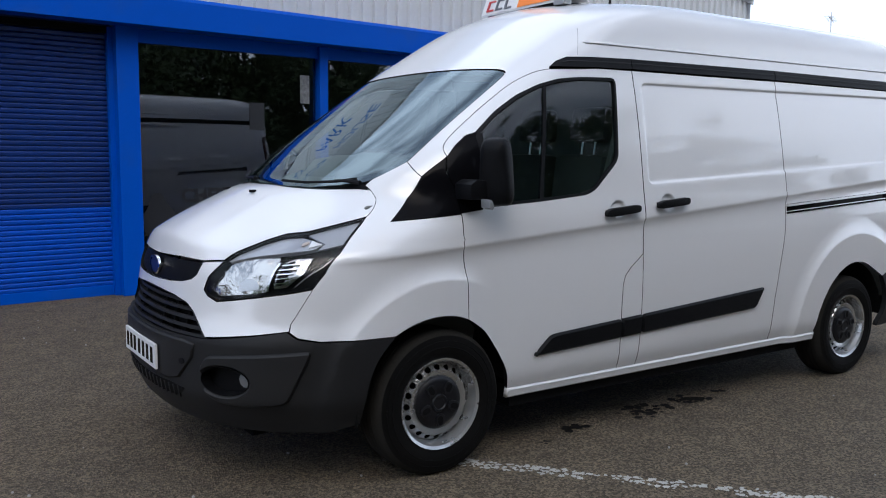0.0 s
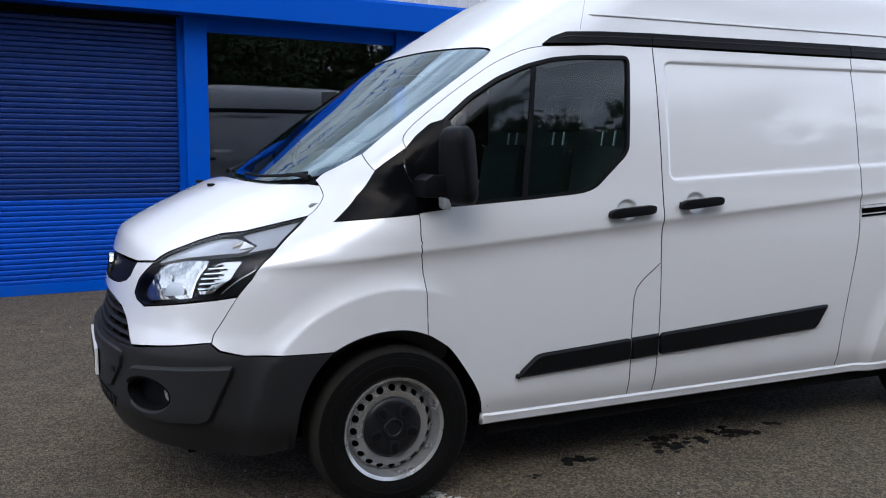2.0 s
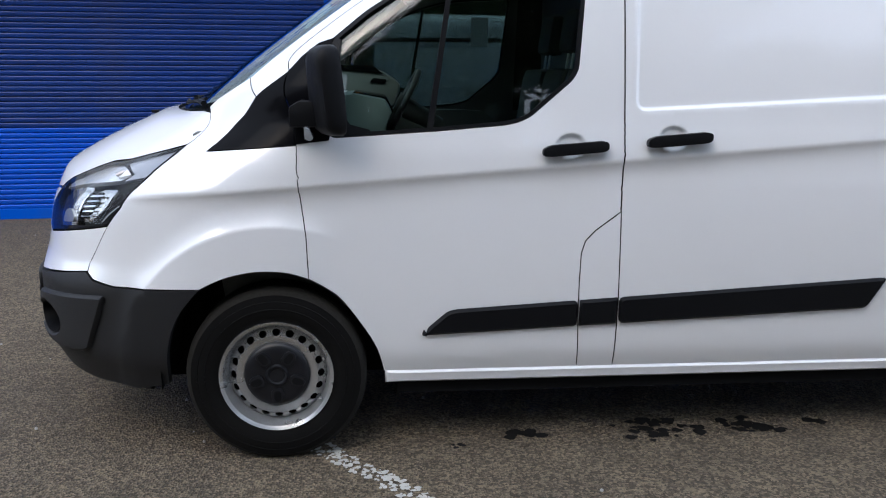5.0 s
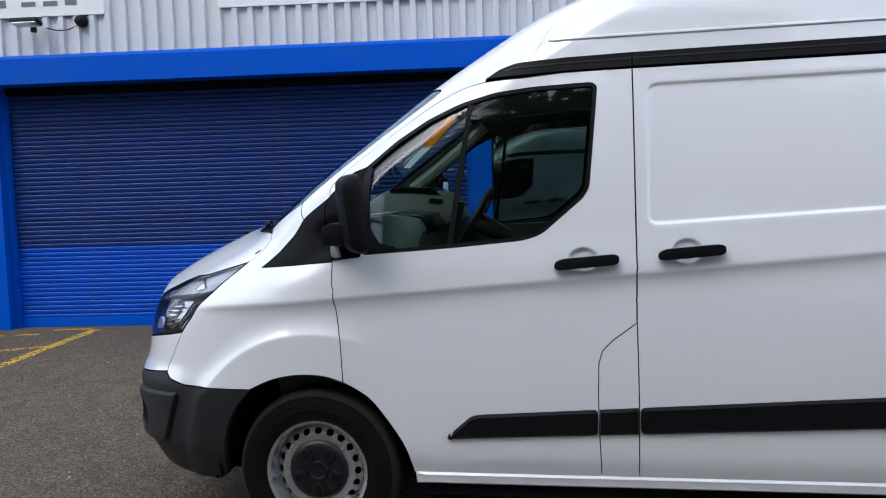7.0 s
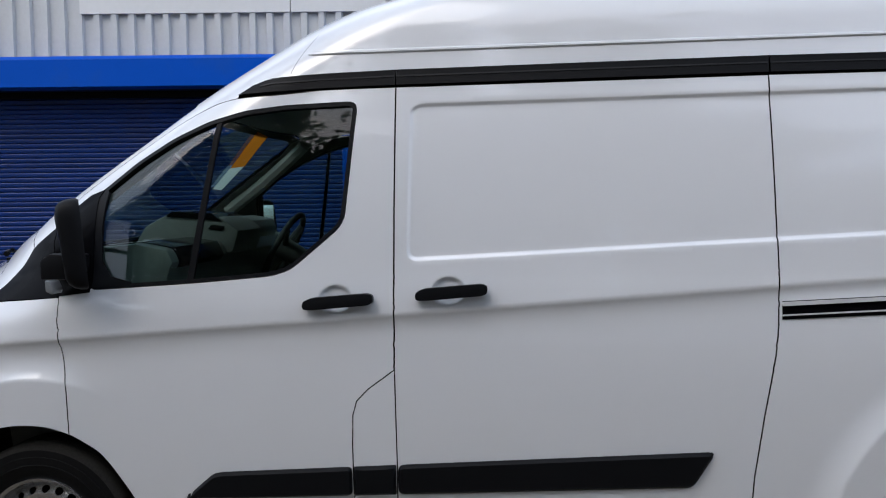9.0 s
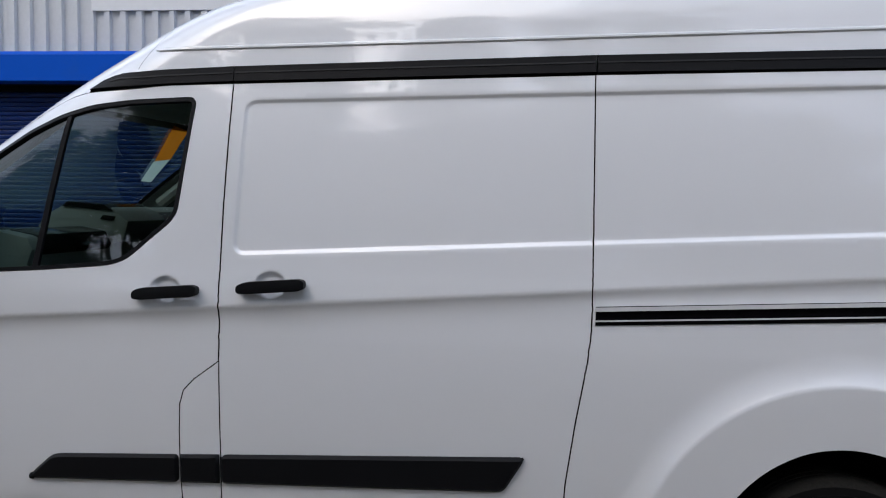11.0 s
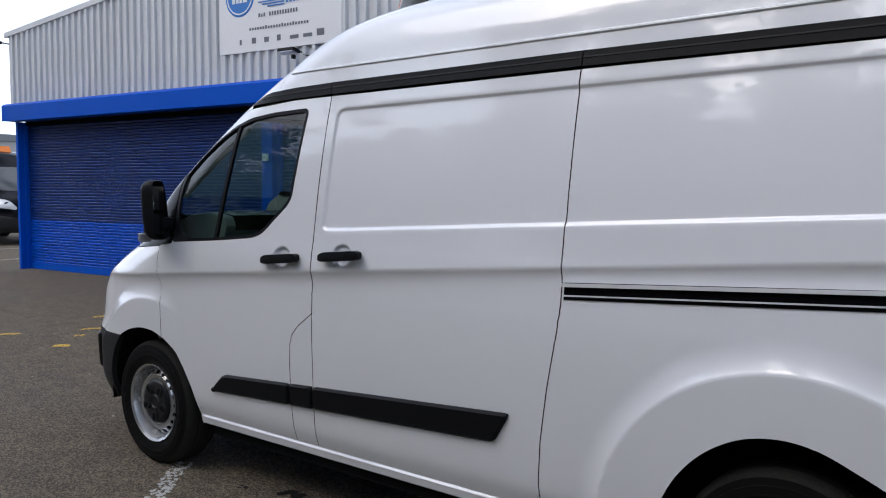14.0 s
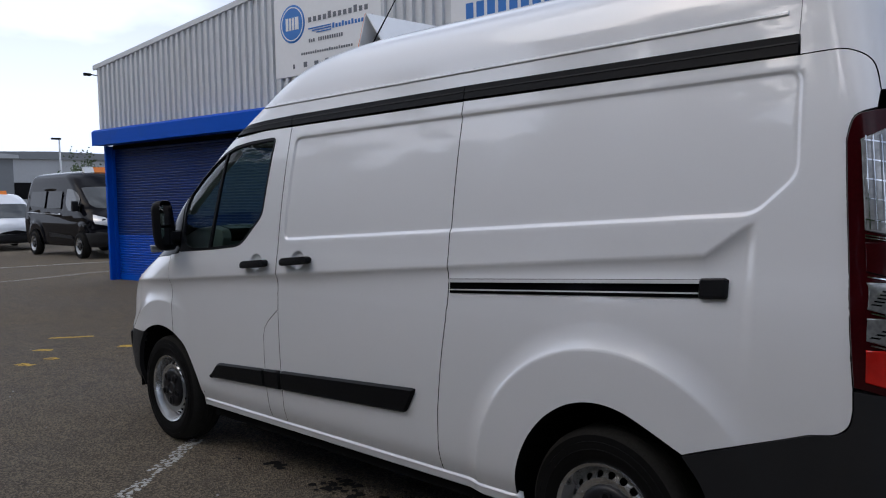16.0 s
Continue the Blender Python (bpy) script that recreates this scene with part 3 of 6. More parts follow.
part("side_wall", box((WX0, 0.252, 0), (WX0 + 0.2, 22, rake(WX0) - 0.03)), CLAD, unit)
part("side_wall", box((WX1 - 0.2, 0.252, 0), (WX1, 22, rake(WX1) - 0.03)), CLAD, unit)
part("rear_wall", box((WX0, 21.8, 0), (WX1, 22, 4.2)), CLAD, unit)
fascia = part("fascia", box((-11.82, -0.26, 2.695), (WX1 + 0.1, -0.245, 2.965), 0.004), BLUE, unit, "blue folded-metal fascia")
part("fascia_lip", prism([(-.259, 2.966), (-.215, 3.004), (-.200, 3.000), (-.245, 2.966)], -11.82, WX1 + 0.1, "x"), BLUE, fascia)
part("fascia_top", box((-11.82, -0.243, 2.945), (WX1 + 0.1, -0.034, 2.965)), BLUE, fascia)
part("soffit", box((-11.82, -0.243, 2.70), (WX1 + 0.1, 0.02, 2.715)), BLUE, fascia)
# dark hood strip before the slats, deepening the shade under the fascia
part("shutter_hood", box((-11.73, 0.10, 2.63), (-.05, 0.24, 2.695)), DARK, unit)
for x0, x1 in ((WX0 + 0.15, WX0 + 0.22), (-5.49, -5.28), (-0.04, 0.18), (2.28, 2.39), (4.9, 5.05), (7.6, 7.75), (WX1 - 0.2, WX1)):
    part("pillar", box((x0, -0.02, 0.0), (x1, 0.24, 2.70), 0.006), BLUE, unit, "blue steel pillar")

def slat_mesh(x0, x1, paint=SHUTTER):
    """One interlocking lath: a curved face with a rolled lower lip."""
    bm = bmesh.new()
    prof = [(0.0, 0.014), (0.002, 0.004), (0.006, -0.003), (0.012, -0.005), (0.034, -0.008), (0.041, -0.0075), (0.046, -0.002), (0.049, 0.008), (0.0505, 0.014)]
    a = [bm.verts.new((x0, y, z)) for z, y in prof]
    b = [bm.verts.new((x1, y, z)) for z, y in prof]
    for i in range(len(prof) - 1):
        bm.faces.new((a[i], b[i], b[i + 1], a[i + 1]))
    me = bpy.data.meshes.new("slat")
    bm.to_mesh(me)
    bm.free()
    me.materials.append(paint)
    me.polygons.foreach_set("use_smooth", [True] * len(me.polygons))
    return me


def roller_shutter(x0, x1, label):
    sh = thing("roller_shutter", label, "shutter", (0, 0, 0), 0, "roller shutters of the trade unit")
    sh.matrix_world = unit.matrix_world.copy()
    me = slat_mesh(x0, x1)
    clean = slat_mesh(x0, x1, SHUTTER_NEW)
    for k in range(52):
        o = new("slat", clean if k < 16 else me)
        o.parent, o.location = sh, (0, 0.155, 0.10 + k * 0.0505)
    part("bottom_rail", box((x0, 0.145, 0.0), (x1, 0.185, 0.105), 0.006), BLUE, sh)
    part("backing", box((x0, 0.19, 0.0), (x1, 0.20, 2.66)), DARK, sh)
    for a, b in ((x0 - 0.002, x0 + 0.05), (x1 - 0.05, x1 + 0.002)):
        part("guide_rail", box((a, 0.08, 0.0), (b, 0.15, 2.69), 0.004), BLUE, sh)
    return sh


roller_shutter(-11.73, -5.49, "wide blue steel roller shutter, closed")
roller_shutter(-5.28, -0.04, "blue steel roller shutter between pillars, closed")

# the showroom glazing, with a dim room behind it
for i, (x0, x1) in enumerate(((0.18, 2.28), (2.39, 4.9), (5.05, 7.6), (7.75, WX1 - 0.2))):
    w = thing("window_%d" % (i + 1), "tall tinted showroom window in a blue frame", "window", kind="structure")
    w.matrix_world = unit.matrix_world.copy()
    part("pane", box((x0 + 0.02, 0.06, 0.10), (x1 - 0.02, 0.066, 2.60)), SHOPGLASS, w).visible_shadow = False
    part("frame", box((x0, 0.03, 2.56), (x1, 0.10, 2.70), 0.004), BLUE, w)
    part("sill", box((x0, 0.03, 0.0), (x1, 0.10, 0.12), 0.004), BLUE, w)
VINYL = mat("dark_vinyl", (.012, .013, .016), .4, var=.1)
shop = bpy.data.objects["window_1"]
cu = bpy.data.curves.new("letters", "FONT")
cu.body, cu.size, cu.extrude, cu.offset = "CHES", .20, .0004, .007
o = new("letters_curve", cu)
me = o.to_mesh().copy()
bpy.data.objects.remove(o)
bm = bmesh.new()
bm.from_mesh(me)
bmesh.ops.transform(bm, matrix=Matrix.Translation((.62, .058, .94)) @ Matrix.Rotation(radians(90), 4, "X"), verts=bm.verts)
part("letters", bm, VINYL, shop, "dark vinyl capital letters")
part("print_bar", box((.66, .0565, .74), (.72, .059, .86)), VINYL, shop)
part("print_bar", box((.76, .0565, .74), (.80, .059, .86)), VINYL, shop)
car = rounded([(.22, .62), (.20, .80), (.26, .90), (.30, 1.03), (.40, 1.05), (.46, .92), (.54, .84), (.55, .62)], .03)
part("vinyl_shape", prism(car, .0565, .059), VINYL, shop, "dark vinyl shape")
part("poster", box((2.06, .0565, 2.04), (2.18, .059, 2.36)), mat("faded_notice", (.16, .165, .17), .6, grain=30, var=.7), shop, "small torn pale notice")
part("poster", box((1.42, .0565, 1.72), (1.60, .059, 2.02)), VINYL, shop, "dark notice")
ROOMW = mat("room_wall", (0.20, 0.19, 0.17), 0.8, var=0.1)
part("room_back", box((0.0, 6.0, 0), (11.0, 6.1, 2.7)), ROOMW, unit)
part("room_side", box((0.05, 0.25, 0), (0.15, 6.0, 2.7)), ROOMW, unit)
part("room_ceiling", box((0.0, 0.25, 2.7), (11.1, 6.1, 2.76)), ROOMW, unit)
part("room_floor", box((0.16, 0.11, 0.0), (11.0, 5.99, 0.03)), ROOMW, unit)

# ---- the van ----
van = thing("panel_van", "white high-roof panel van parked on the asphalt", "van")


def S(*pts):
    """A line in side view, laid finely on the skin."""
    fine = [pts[0]]
    for (a, b), (c, d) in zip(pts, pts[1:]):
        n = max(1, int(math.hypot(c - a, d - b) / 0.025))
        fine += [(a + (c - a) * i / n, b + (d - b) * i / n) for i in range(1, n + 1)]
    q, v = by_side(*np.array(fine, float).T)
    return list(zip(q.tolist(), v.tolist()))


def F(*pts):
    q, v = by_front(*np.array(pts, float).T)
    return list(zip(q.tolist(), v.tolist()))


HEADLAMP = [(-.477, 1.182), (-.564, 1.142), (-.612, 1.120), (-.682, 1.109), (-.721, 1.081), (-.767, 1.031), (-.792, .994), (-.834, .929), (-.843, .873), (-.821, .851), (-.773, .832), (-.611, .859), (-.459, .885), (-.393, .899), (-.364, .961), (-.375, 1.040), (-.422, 1.106)]
HOOD_REAR = spline([(-.478, 1.187), (-.490, 1.214), (-.530, 1.258), (-.595, 1.298)])
HOOD_SEAM = [(-1.2, .978), (-1.02, .984), (-.890, .985), (-.795, .998), (-.770, 1.035), (-.724, 1.086), (-.684, 1.114), (-.613, 1.125), (-.565, 1.147)] + HOOD_REAR
SCREEN = spline([(-1.2, 1.285), (-1.04, 1.287), (-.86, 1.298), (-.72, 1.318), (-.627, 1.348), (-.548, 1.397), (-.511, 1.435), (-.494, 1.50), (-.484, 1.585), (-.474, 1.68), (-.464, 1.775), (-.458, 1.838), (-.478, 1.866), (-.55, 1.880), (-.705, 1.887), (-.995, 1.894), (-1.2, 1.897)], 4)
PILLAR_SEAM = spline([(-.305, 1.452), (-.364, 1.490), (-.387, 1.532), (-.386, 1.60), (-.377, 1.69), (-.345, 1.80), (-.262, 1.865), (-.170, 1.886)])
DOOR_TOP = PILLAR_SEAM + [(-.025, 1.893)]
ARCH_F = spline([(.40, .335), (.375, .43), (.325, .52), (.245, .63), (.19, .675), (.13, .712)])
ARCH_F2 = spline([(.13, .712), (.05, .738), (-.06, .742), (-.17, .720), (-.26, .680)])
ARCH_F3 = spline([(-.26, .678), (-.34, .58), (-.385, .46), (-.40, .30)])
ARCH_R = spline([(2.905, .335), (2.925, .46), (2.985, .585), (3.075, .685), (3.185, .750), (3.30, .773), (3.41, .760), (3.52, .715), (3.645, .655)])
DOOR_REAR = [(1.283, 1.912), (1.283, 1.12), (1.282, .945), (1.19, .878), (1.152, .838), (1.138, .79), (1.135, .68), (1.136, .55), (1.145, .335)]
SLIDE_REAR = [(2.540, 1.925), (2.545, 1.40), (2.545, 1.10), (2.535, 1.0), (2.50, .80), (2.472, .60), (2.462, .45), (2.465, .335)]
STRIP_UP = [(.72, 1.897), (.77, 1.930), (.84, 1.955), (1.02, 1.965), (1.283, 1.973), (2.53, 1.990), (3.955, 1.995)]
WINDOW = rounded([(.215, 1.224), (.222, 1.55), (.36, 1.662), (.49, 1.742), (.62, 1.798), (.75, 1.833), (.90, 1.850), (1.145, 1.859), (1.130, 1.70), (1.107, 1.46), (1.085, 1.425), (.925, 1.290), (.86, 1.270), (.60, 1.248)], 0.03)
TRIANGLE = [(-.360, 1.166)] + S((-.05, 1.180), (.098, 1.192), (.092, 1.30)) + [(-.305, 1.447), (-.381, 1.357), (-.400, 1.263)]


def side_panels(sd):
    st = 0.0135 if sd < 0 else 0.04
    fender = HOOD_REAR + spline([(-.640, 1.318), (-.628, 1.345), (-.590, 1.370), (-.548, 1.399), (-.513, 1.426)]) + [(-.381, 1.360), (-.400, 1.263), (-.360, 1.166)] + S((-.05, 1.180), (.098, 1.192), (.10, 1.07), (.125, .87), *ARCH_F2) + [(-.30, .680), (-.394, .697), (-.436, .720), (-.446, .752), (-.420, .82), (-.390, .897), (-.361, .961), (-.372, 1.040), (-.419, 1.106)]
    sheet("front_wing", fender, WHITE, van, SKINC, step=st, side=sd, gap=.0012, guides=sd < 0)
    sheet("wing_triangle", TRIANGLE, GLOSSB, van, SKINC, step=0.03, side=sd, lift=0.003, label="gloss black wing cover")
    dtop = DOOR_TOP + S((1.03, 1.908))
    door = S(*DOOR_REAR, *ARCH_F, (.125, .87), (.10, 1.07), (.098, 1.192), (.092, 1.30)) + dtop
    seal_out = inset(WINDOW, -0.004)
    d = sheet("front_door", door, WHITE, van, SKINC, holes=[(seal_out, SIDE)], step=st, side=sd, gap=.0026, guides=sd < 0)
    sail = S((.099, 1.196), (.0928, 1.30)) + [(-.303, 1.452), (-.305, 1.500), (-.296, 1.548)] + S((.240, 1.566), (.226, 1.540), (.226, 1.250), (.215, 1.210))
    sheet("door_lining", S((1.27, 1.90), (1.27, 1.12), (1.25, .80), (.50, .80), (.13, 1.05), (.12, 1.30)) + dtop, CABIN, d, SKINC, holes=[(WINDOW, SIDE)], step=0.06, gap=0.004, thick=0, side=sd, lift=-0.020)
    sheet("mirror_sail", sail, GLOSSB, d, SKINC, step=0.03, gap=.0005, side=sd, lift=0.004)
    sheet("window_seal", seal_out, BLACKP, d, SIDE, holes=[(inset(WINDOW, 0.009), SIDE)], step=0.03, gap=0, side=sd, lift=0.001, thick=0.02)
    sheet("window_pane", WINDOW, CABGLASS, d, SIDE, step=0.04, gap=0, thick=0, side=sd, lift=-0.010, label="tinted glass").visible_shadow = False
    sheet("corner_seal", [(.212, 1.232), (.216, 1.52), (.245, 1.568), (.262, 1.560), (.252, 1.45), (.254, 1.32), (.290, 1.266), (.36, 1.248), (.36, 1.236)], BLACKP, d, SIDE, step=0.02, gap=0, side=sd, lift=0.0015, thick=0.012)
    sheet("window_divider", [(.560, 1.250), (.586, 1.250), (.672, 1.819), (.650, 1.812)], BLACKP, d, SIDE, step=0.03, side=sd, lift=-0.002)
    sheet("filler_panel", S(*reversed(DOOR_REAR[2:]), (1.287, .62), (1.285, .335)), WHITE, van, SKINC, step=0.03, side=sd, gap=0.0016)
    slide = S(*SLIDE_REAR, (1.285, .335), (1.287, .62), (1.282, .945), (1.283, 1.12), (1.283, 1.912))
    sl = sheet("sliding_door" if sd < 0 else "side_panel", slide, WHITE, van, SKINC, step=st, side=sd, gap=.0028, guides=sd < 0)
    quarter = S(*reversed(SLIDE_REAR)) + S((3.955, 1.930), *spline([(4.02, 1.932), (4.10, 1.928), (4.164, 1.887), (4.1915, 1.80)]), *spline([(4.1895, 1.748), (4.135, 1.727), (4.118, 1.66)]), (4.145, 1.33), (4.172, .95), *spline([(4.172, .89), (4.160, .84), (4.12, .808), (4.05, .795)])) + S(*reversed(ARCH_R))
    sheet("rear_quarter", quarter, WHITE, van, SKINC, step=st, side=sd, guides=sd < 0)
    sheet("sill", [(.405, .285), (2.92, .285), (2.92, .338), (.405, .338)], WHITE, van, SIDE, step=0.04, side=sd, gap=0, lift=0.008, bevel=.010, thick=.03)
    for a, b, up in ((.72, 1.281, 0), (1.285, 2.541, 0), (2.546, 3.955, 0)):
        lowz = lambda x: float(np.interp(x, [.72, 1.0, 1.283, 2.53, 3.955], [1.893, 1.908, 1.915, 1.929, 1.930])) + .003
        upz = lambda x: float(np.interp(x, [p[0] for p in STRIP_UP], [p[1] for p in STRIP_UP])) - .003
        xs = np.linspace(a, b, 12)
        strip = sheet("roof_strip", [(x, lowz(x)) for x in xs] + [(x, upz(x)) for x in reversed(xs)], BLACKP, van, SIDE, step=0.03, gap=0, side=sd, lift=0.007, thick=0.02, label="black plastic roof strip")
        cx = np.linspace(max(a, .80), b - .004, 12)
        up = [lowz(x) * .42 + upz(x) * .58 for x in cx]
        sheet("strip_groove", [(x, z - .0025) for x, z in zip(cx, up)] + [(x, z + .0025) for x, z in zip(reversed(cx), reversed(up))], GREYP, strip, SIDE, step=0.03, gap=0, side=sd, lift=0.0095, thick=0.003)
    sheet("dark_lining", S((-.2, .80), (4.12, .80), (4.12, 1.205), (-.2, 1.16), (-.2, .805)), DARK, van, SKINC, step=0.08, thick=0, side=sd, lift=-0.022)
    sheet("dark_lining", S((1.19, 1.24), (4.12, 1.24), (4.10, 1.96), (1.19, 1.96), (1.19, 1.245)), DARK, van, SKINC, step=0.08, thick=0, side=sd, lift=-0.022)
    sheet("dark_lining", S((.42, .30), (2.90, .30), (2.90, .80), (.42, .80)), DARK, van, SKINC, step=0.08, thick=0, side=sd, lift=-0.022)
    return d, sl


door_l, slide_l = side_panels(-1)
door_r, slide_r = side_panels(1)
hood_out = HOOD_SEAM + [(-.66, 1.302), (-.75, 1.298), (-.86, 1.288), (-1.04, 1.272), (-1.2, 1.265)]
sheet("bonnet", hood_out, WHITE, van, SKINC, step=0.016, both=True)
cowl_out = [(-1.2, 1.262), (-1.04, 1.269), (-.86, 1.285), (-.72, 1.298), (-.635, 1.305), (-.640, 1.348), (-.71, 1.333), (-.86, 1.300), (-1.04, 1.285), (-1.2, 1.283)]
sheet("cowl", cowl_out, BLACKP, van, SKINC, step=0.03, both=True, lift=-0.012)
sheet("windscreen", SCREEN, SCREENGLASS, van, SKINC, step=0.03, thick=0, both=True, lift=-0.004).visible_shadow = False
sheet("screen_band", [(-1.2, 1.288), (-1.04, 1.290), (-.86, 1.305), (-.71, 1.338), (-.61, 1.366), (-.635, 1.382), (-.72, 1.362), (-.86, 1.338), (-1.04, 1.325), (-1.2, 1.322)], BLACKP, van, SKINC, step=0.03, gap=0, thick=0, both=True, lift=-0.009, label="black printed band")
sheet("screen_border", SCREEN + [(-1.2 + (q + 1.2) * .945, 1.60 + (v - 1.60) * .915) for q, v in reversed(SCREEN)], BLACKP, van, SKINC, step=0.03, gap=0, thick=0, both=True, lift=-0.008, label="black printed screen border")
roof_out = [(-1.2, 1.900)] + spline([(-.995, 1.897), (-.705, 1.890), (-.55, 1.883), (-.472, 1.869), (-.452, 1.838), (-.458, 1.775), (-.468, 1.68), (-.478, 1.585), (-.488, 1.50), (-.505, 1.437), (-.512, 1.427)], 4) + [(-.381, 1.3615), (-.305, 1.450)] + PILLAR_SEAM[1:] + S(*STRIP_UP) + S((3.96, 1.931), *spline([(4.02, 1.933), (4.10, 1.929), (4.165, 1.888), (4.192, 1.80)]))
tail = [(float(VT(v) - TL - VN(v) - VL(v)) + 0.3, v) for v in np.arange(1.80, 2.751, 0.05)]
apil = [(-.52, 1.850), (-.472, 1.78), (-.482, 1.68), (-.492, 1.585), (-.502, 1.50), (-.52, 1.435), (-.41, 1.375), (-.310, 1.455)] + PILLAR_SEAM[1:] + [(-.17, 1.90), (-.45, 1.895)]
for sd in (-1, 1):
    sheet("pillar_lining", apil, CABINL, van, SKINC, step=0.05, gap=0, thick=0, side=sd, lift=-0.018)
sheet("roof", roof_out + tail + [(-1.2, 2.75)], WHITE, van, SKINC, step=0.02, gap=.001, both=True)


# ---- the van's nose ----
GRILLE = [(-.787, .680), (-.815, .706), (-.852, .742), (-.885, .775), (-.929, .806), (-1.019, .829), (-1.12, .838), (-1.2, .842)]
nose_out = [(-1.2, .876), (-1.05, .884), (-.983, .891), (-.926, .908), (-.901, .930), (-.890, .981), (-.796, .992), (-.838, .929), (-.848, .872), (-.824, .847), (-.774, .827), (-.611, .854), (-.459, .880), (-.392, .894), (-.421, .82), (-.447, .752), (-.440, .724), (-.58, .704)] + GRILLE
sheet("nose_panel", nose_out, WHITE, van, SKINC, step=0.02, gap=.0008, both=True)
slot = [(-1.2, .975), (-.892, .979), (-.903, .930), (-.928, .909), (-.985, .893), (-1.05, .886), (-1.2, .878)]
sheet("badge_bar", slot, BLACKP, van, SKINC, step=0.03, gap=0, both=True, lift=-0.014)
sheet("grille_back", list(reversed(GRILLE)) + [(-.775, .667), (-1.2, .667)], DARK, van, SKINC, step=0.04, gap=0, both=True, lift=-0.06, thick=0)


def grille_half(v):
    return float(np.interp(v, [.667, .706, .742, .775, .806, .829, .84], [-.777, -.815, -.852, -.885, -.929, -1.019, -1.18]))


for v0 in (.674, .706, .739, .772, .805):
    v1 = v0 + .014
    sheet("grille_bar", [(-1.2, v0), (grille_half(v0) - .004, v0), (grille_half(v1) - .004, v1), (-1.2, v1)], GREYP, van, SKINC, step=0.03, gap=0, both=True, lift=-0.016, thick=0.03)
grille_rim = list(reversed(GRILLE)) + [(q - .013, v - .004) if q > -1.19 else (q, v - .009) for q, v in GRILLE]
sheet("grille_frame", grille_rim, GREYP, van, SKINC, step=0.03, gap=0, both=True, lift=-0.008, thick=0.04)
for k in range(1, 4):
    qa = -1.2 + k * .085
    sheet("grille_rib", [(qa, .675), (qa + .008, .675), (qa + .008, min(.80, .81)), (qa, .80)], DARK, van, SKINC, step=0.03, gap=0, both=True, lift=-0.03, thick=0.02)

FOG = [(-.685 + .112 * math.cos(a), .503 + .060 * math.sin(a)) for a in np.linspace(0, math.tau, 25)[:-1]]
bump_out = [(-1.2, .664), (-.782, .673), (-.58, .700), (-.447, .721), (-.394, .692), (-.30, .676), (-.20, .677)] + S(*ARCH_F3) + [(-.30, .272), (-.50, .270), (-.70, .276), (-.975, .292), (-1.2, .298)]
bumper = sheet("front_bumper", bump_out, GREYP, van, SKINC, holes=[(FOG, SKINC)], step=0.022, both=True, thick=0.03, label="grey textured plastic bumper")
lip = [(-1.2, .292), (-.975, .286), (-.70, .270), (-.50, .264), (-.30, .266), (-.30, .235), (-.60, .225), (-1.2, .225)]
sheet("lower_lip", lip, BLACKP, bumper, SKINC, step=0.04, both=True, lift=-0.035)
insert = [(-.772, .606), (-.62, .622), (-.32, .645), (-.345, .58), (-.41, .425), (-.45, .408), (-.60, .396), (-.72, .405), (-.795, .45), (-.812, .54)]
sheet("fog_surround", rounded(insert, .03), GREYP, bumper, SKINC, holes=[(FOG, SKINC)], step=0.022, both=True, lift=0.018, thick=0.026, bevel=.010)
sheet("fog_bowl", [(a * 1.2 + .685 * .2, b * 1.2 - .503 * .2) for a, b in FOG], BLACKP, bumper, SKINC, step=0.03, gap=0, both=True, lift=-0.045, thick=0)
sheet("fog_wall", FOG, BLACKP, bumper, SKINC, holes=[([(a * .985 - .685 * .015, b * .985 + .503 * .015) for a, b in FOG], SKINC)], step=0.03, gap=0, both=True, lift=0.012, thick=0.055)
sheet("fog_lens", [(-.605 + .030 * math.cos(a), .507 + .036 * math.sin(a)) for a in np.linspace(0, math.tau, 17)[:-1]], FOGLASS, bumper, SKINC, step=0.02, gap=0, both=True, lift=-0.03, thick=0.01)
plinth = [(-1.2, .655), (-.90, .655), (-.838, .645), (-.850, .58), (-.93, .480), (-1.0, .462), (-1.2, .455)]
sheet("plate_plinth", plinth, GREYP, bumper, SKINC, step=0.03, gap=0, both=True, lift=0.012, thick=0.022, bevel=.006)
sheet("air_intake", [(-1.2, .440), (-1.0, .446), (-.90, .435), (-.94, .395), (-1.2, .385)], DARK, bumper, SKINC, step=0.03, gap=0, both=True, lift=0.003, thick=0.004)
for k in range(9):
    qa = -1.19 + k * .031
    sheet("intake_fin", [(qa, .388), (qa + .008, .388), (qa + .008, .438), (qa, .438)], GREYP, bumper, SKINC, step=0.05, gap=0, both=True, lift=0.007, thick=0.006)
for q0, v0 in ((-.605, .422), (-.90, .56)):
    sheet("sensor", [(q0 + .016 * math.cos(a), v0 + .014 * math.sin(a)) for a in np.linspace(0, math.tau, 13)[:-1]], BLACKP, bumper, SKINC, step=0.02, gap=0, both=True, lift=0.016, thick=0.01)

plate = part("number_plate", box((-1.079, -.26, .487), (-1.066, .26, .600), .003), SIGNW, van, "white number plate with dark characters")
for k, y in enumerate((-.205, -.135, -.065, .005, .085, .150, .213)):
    part("plate_mark", box((-1.0805, y - .020, .508), (-1.0785, y + .020, .580)), GLOSSB, plate)

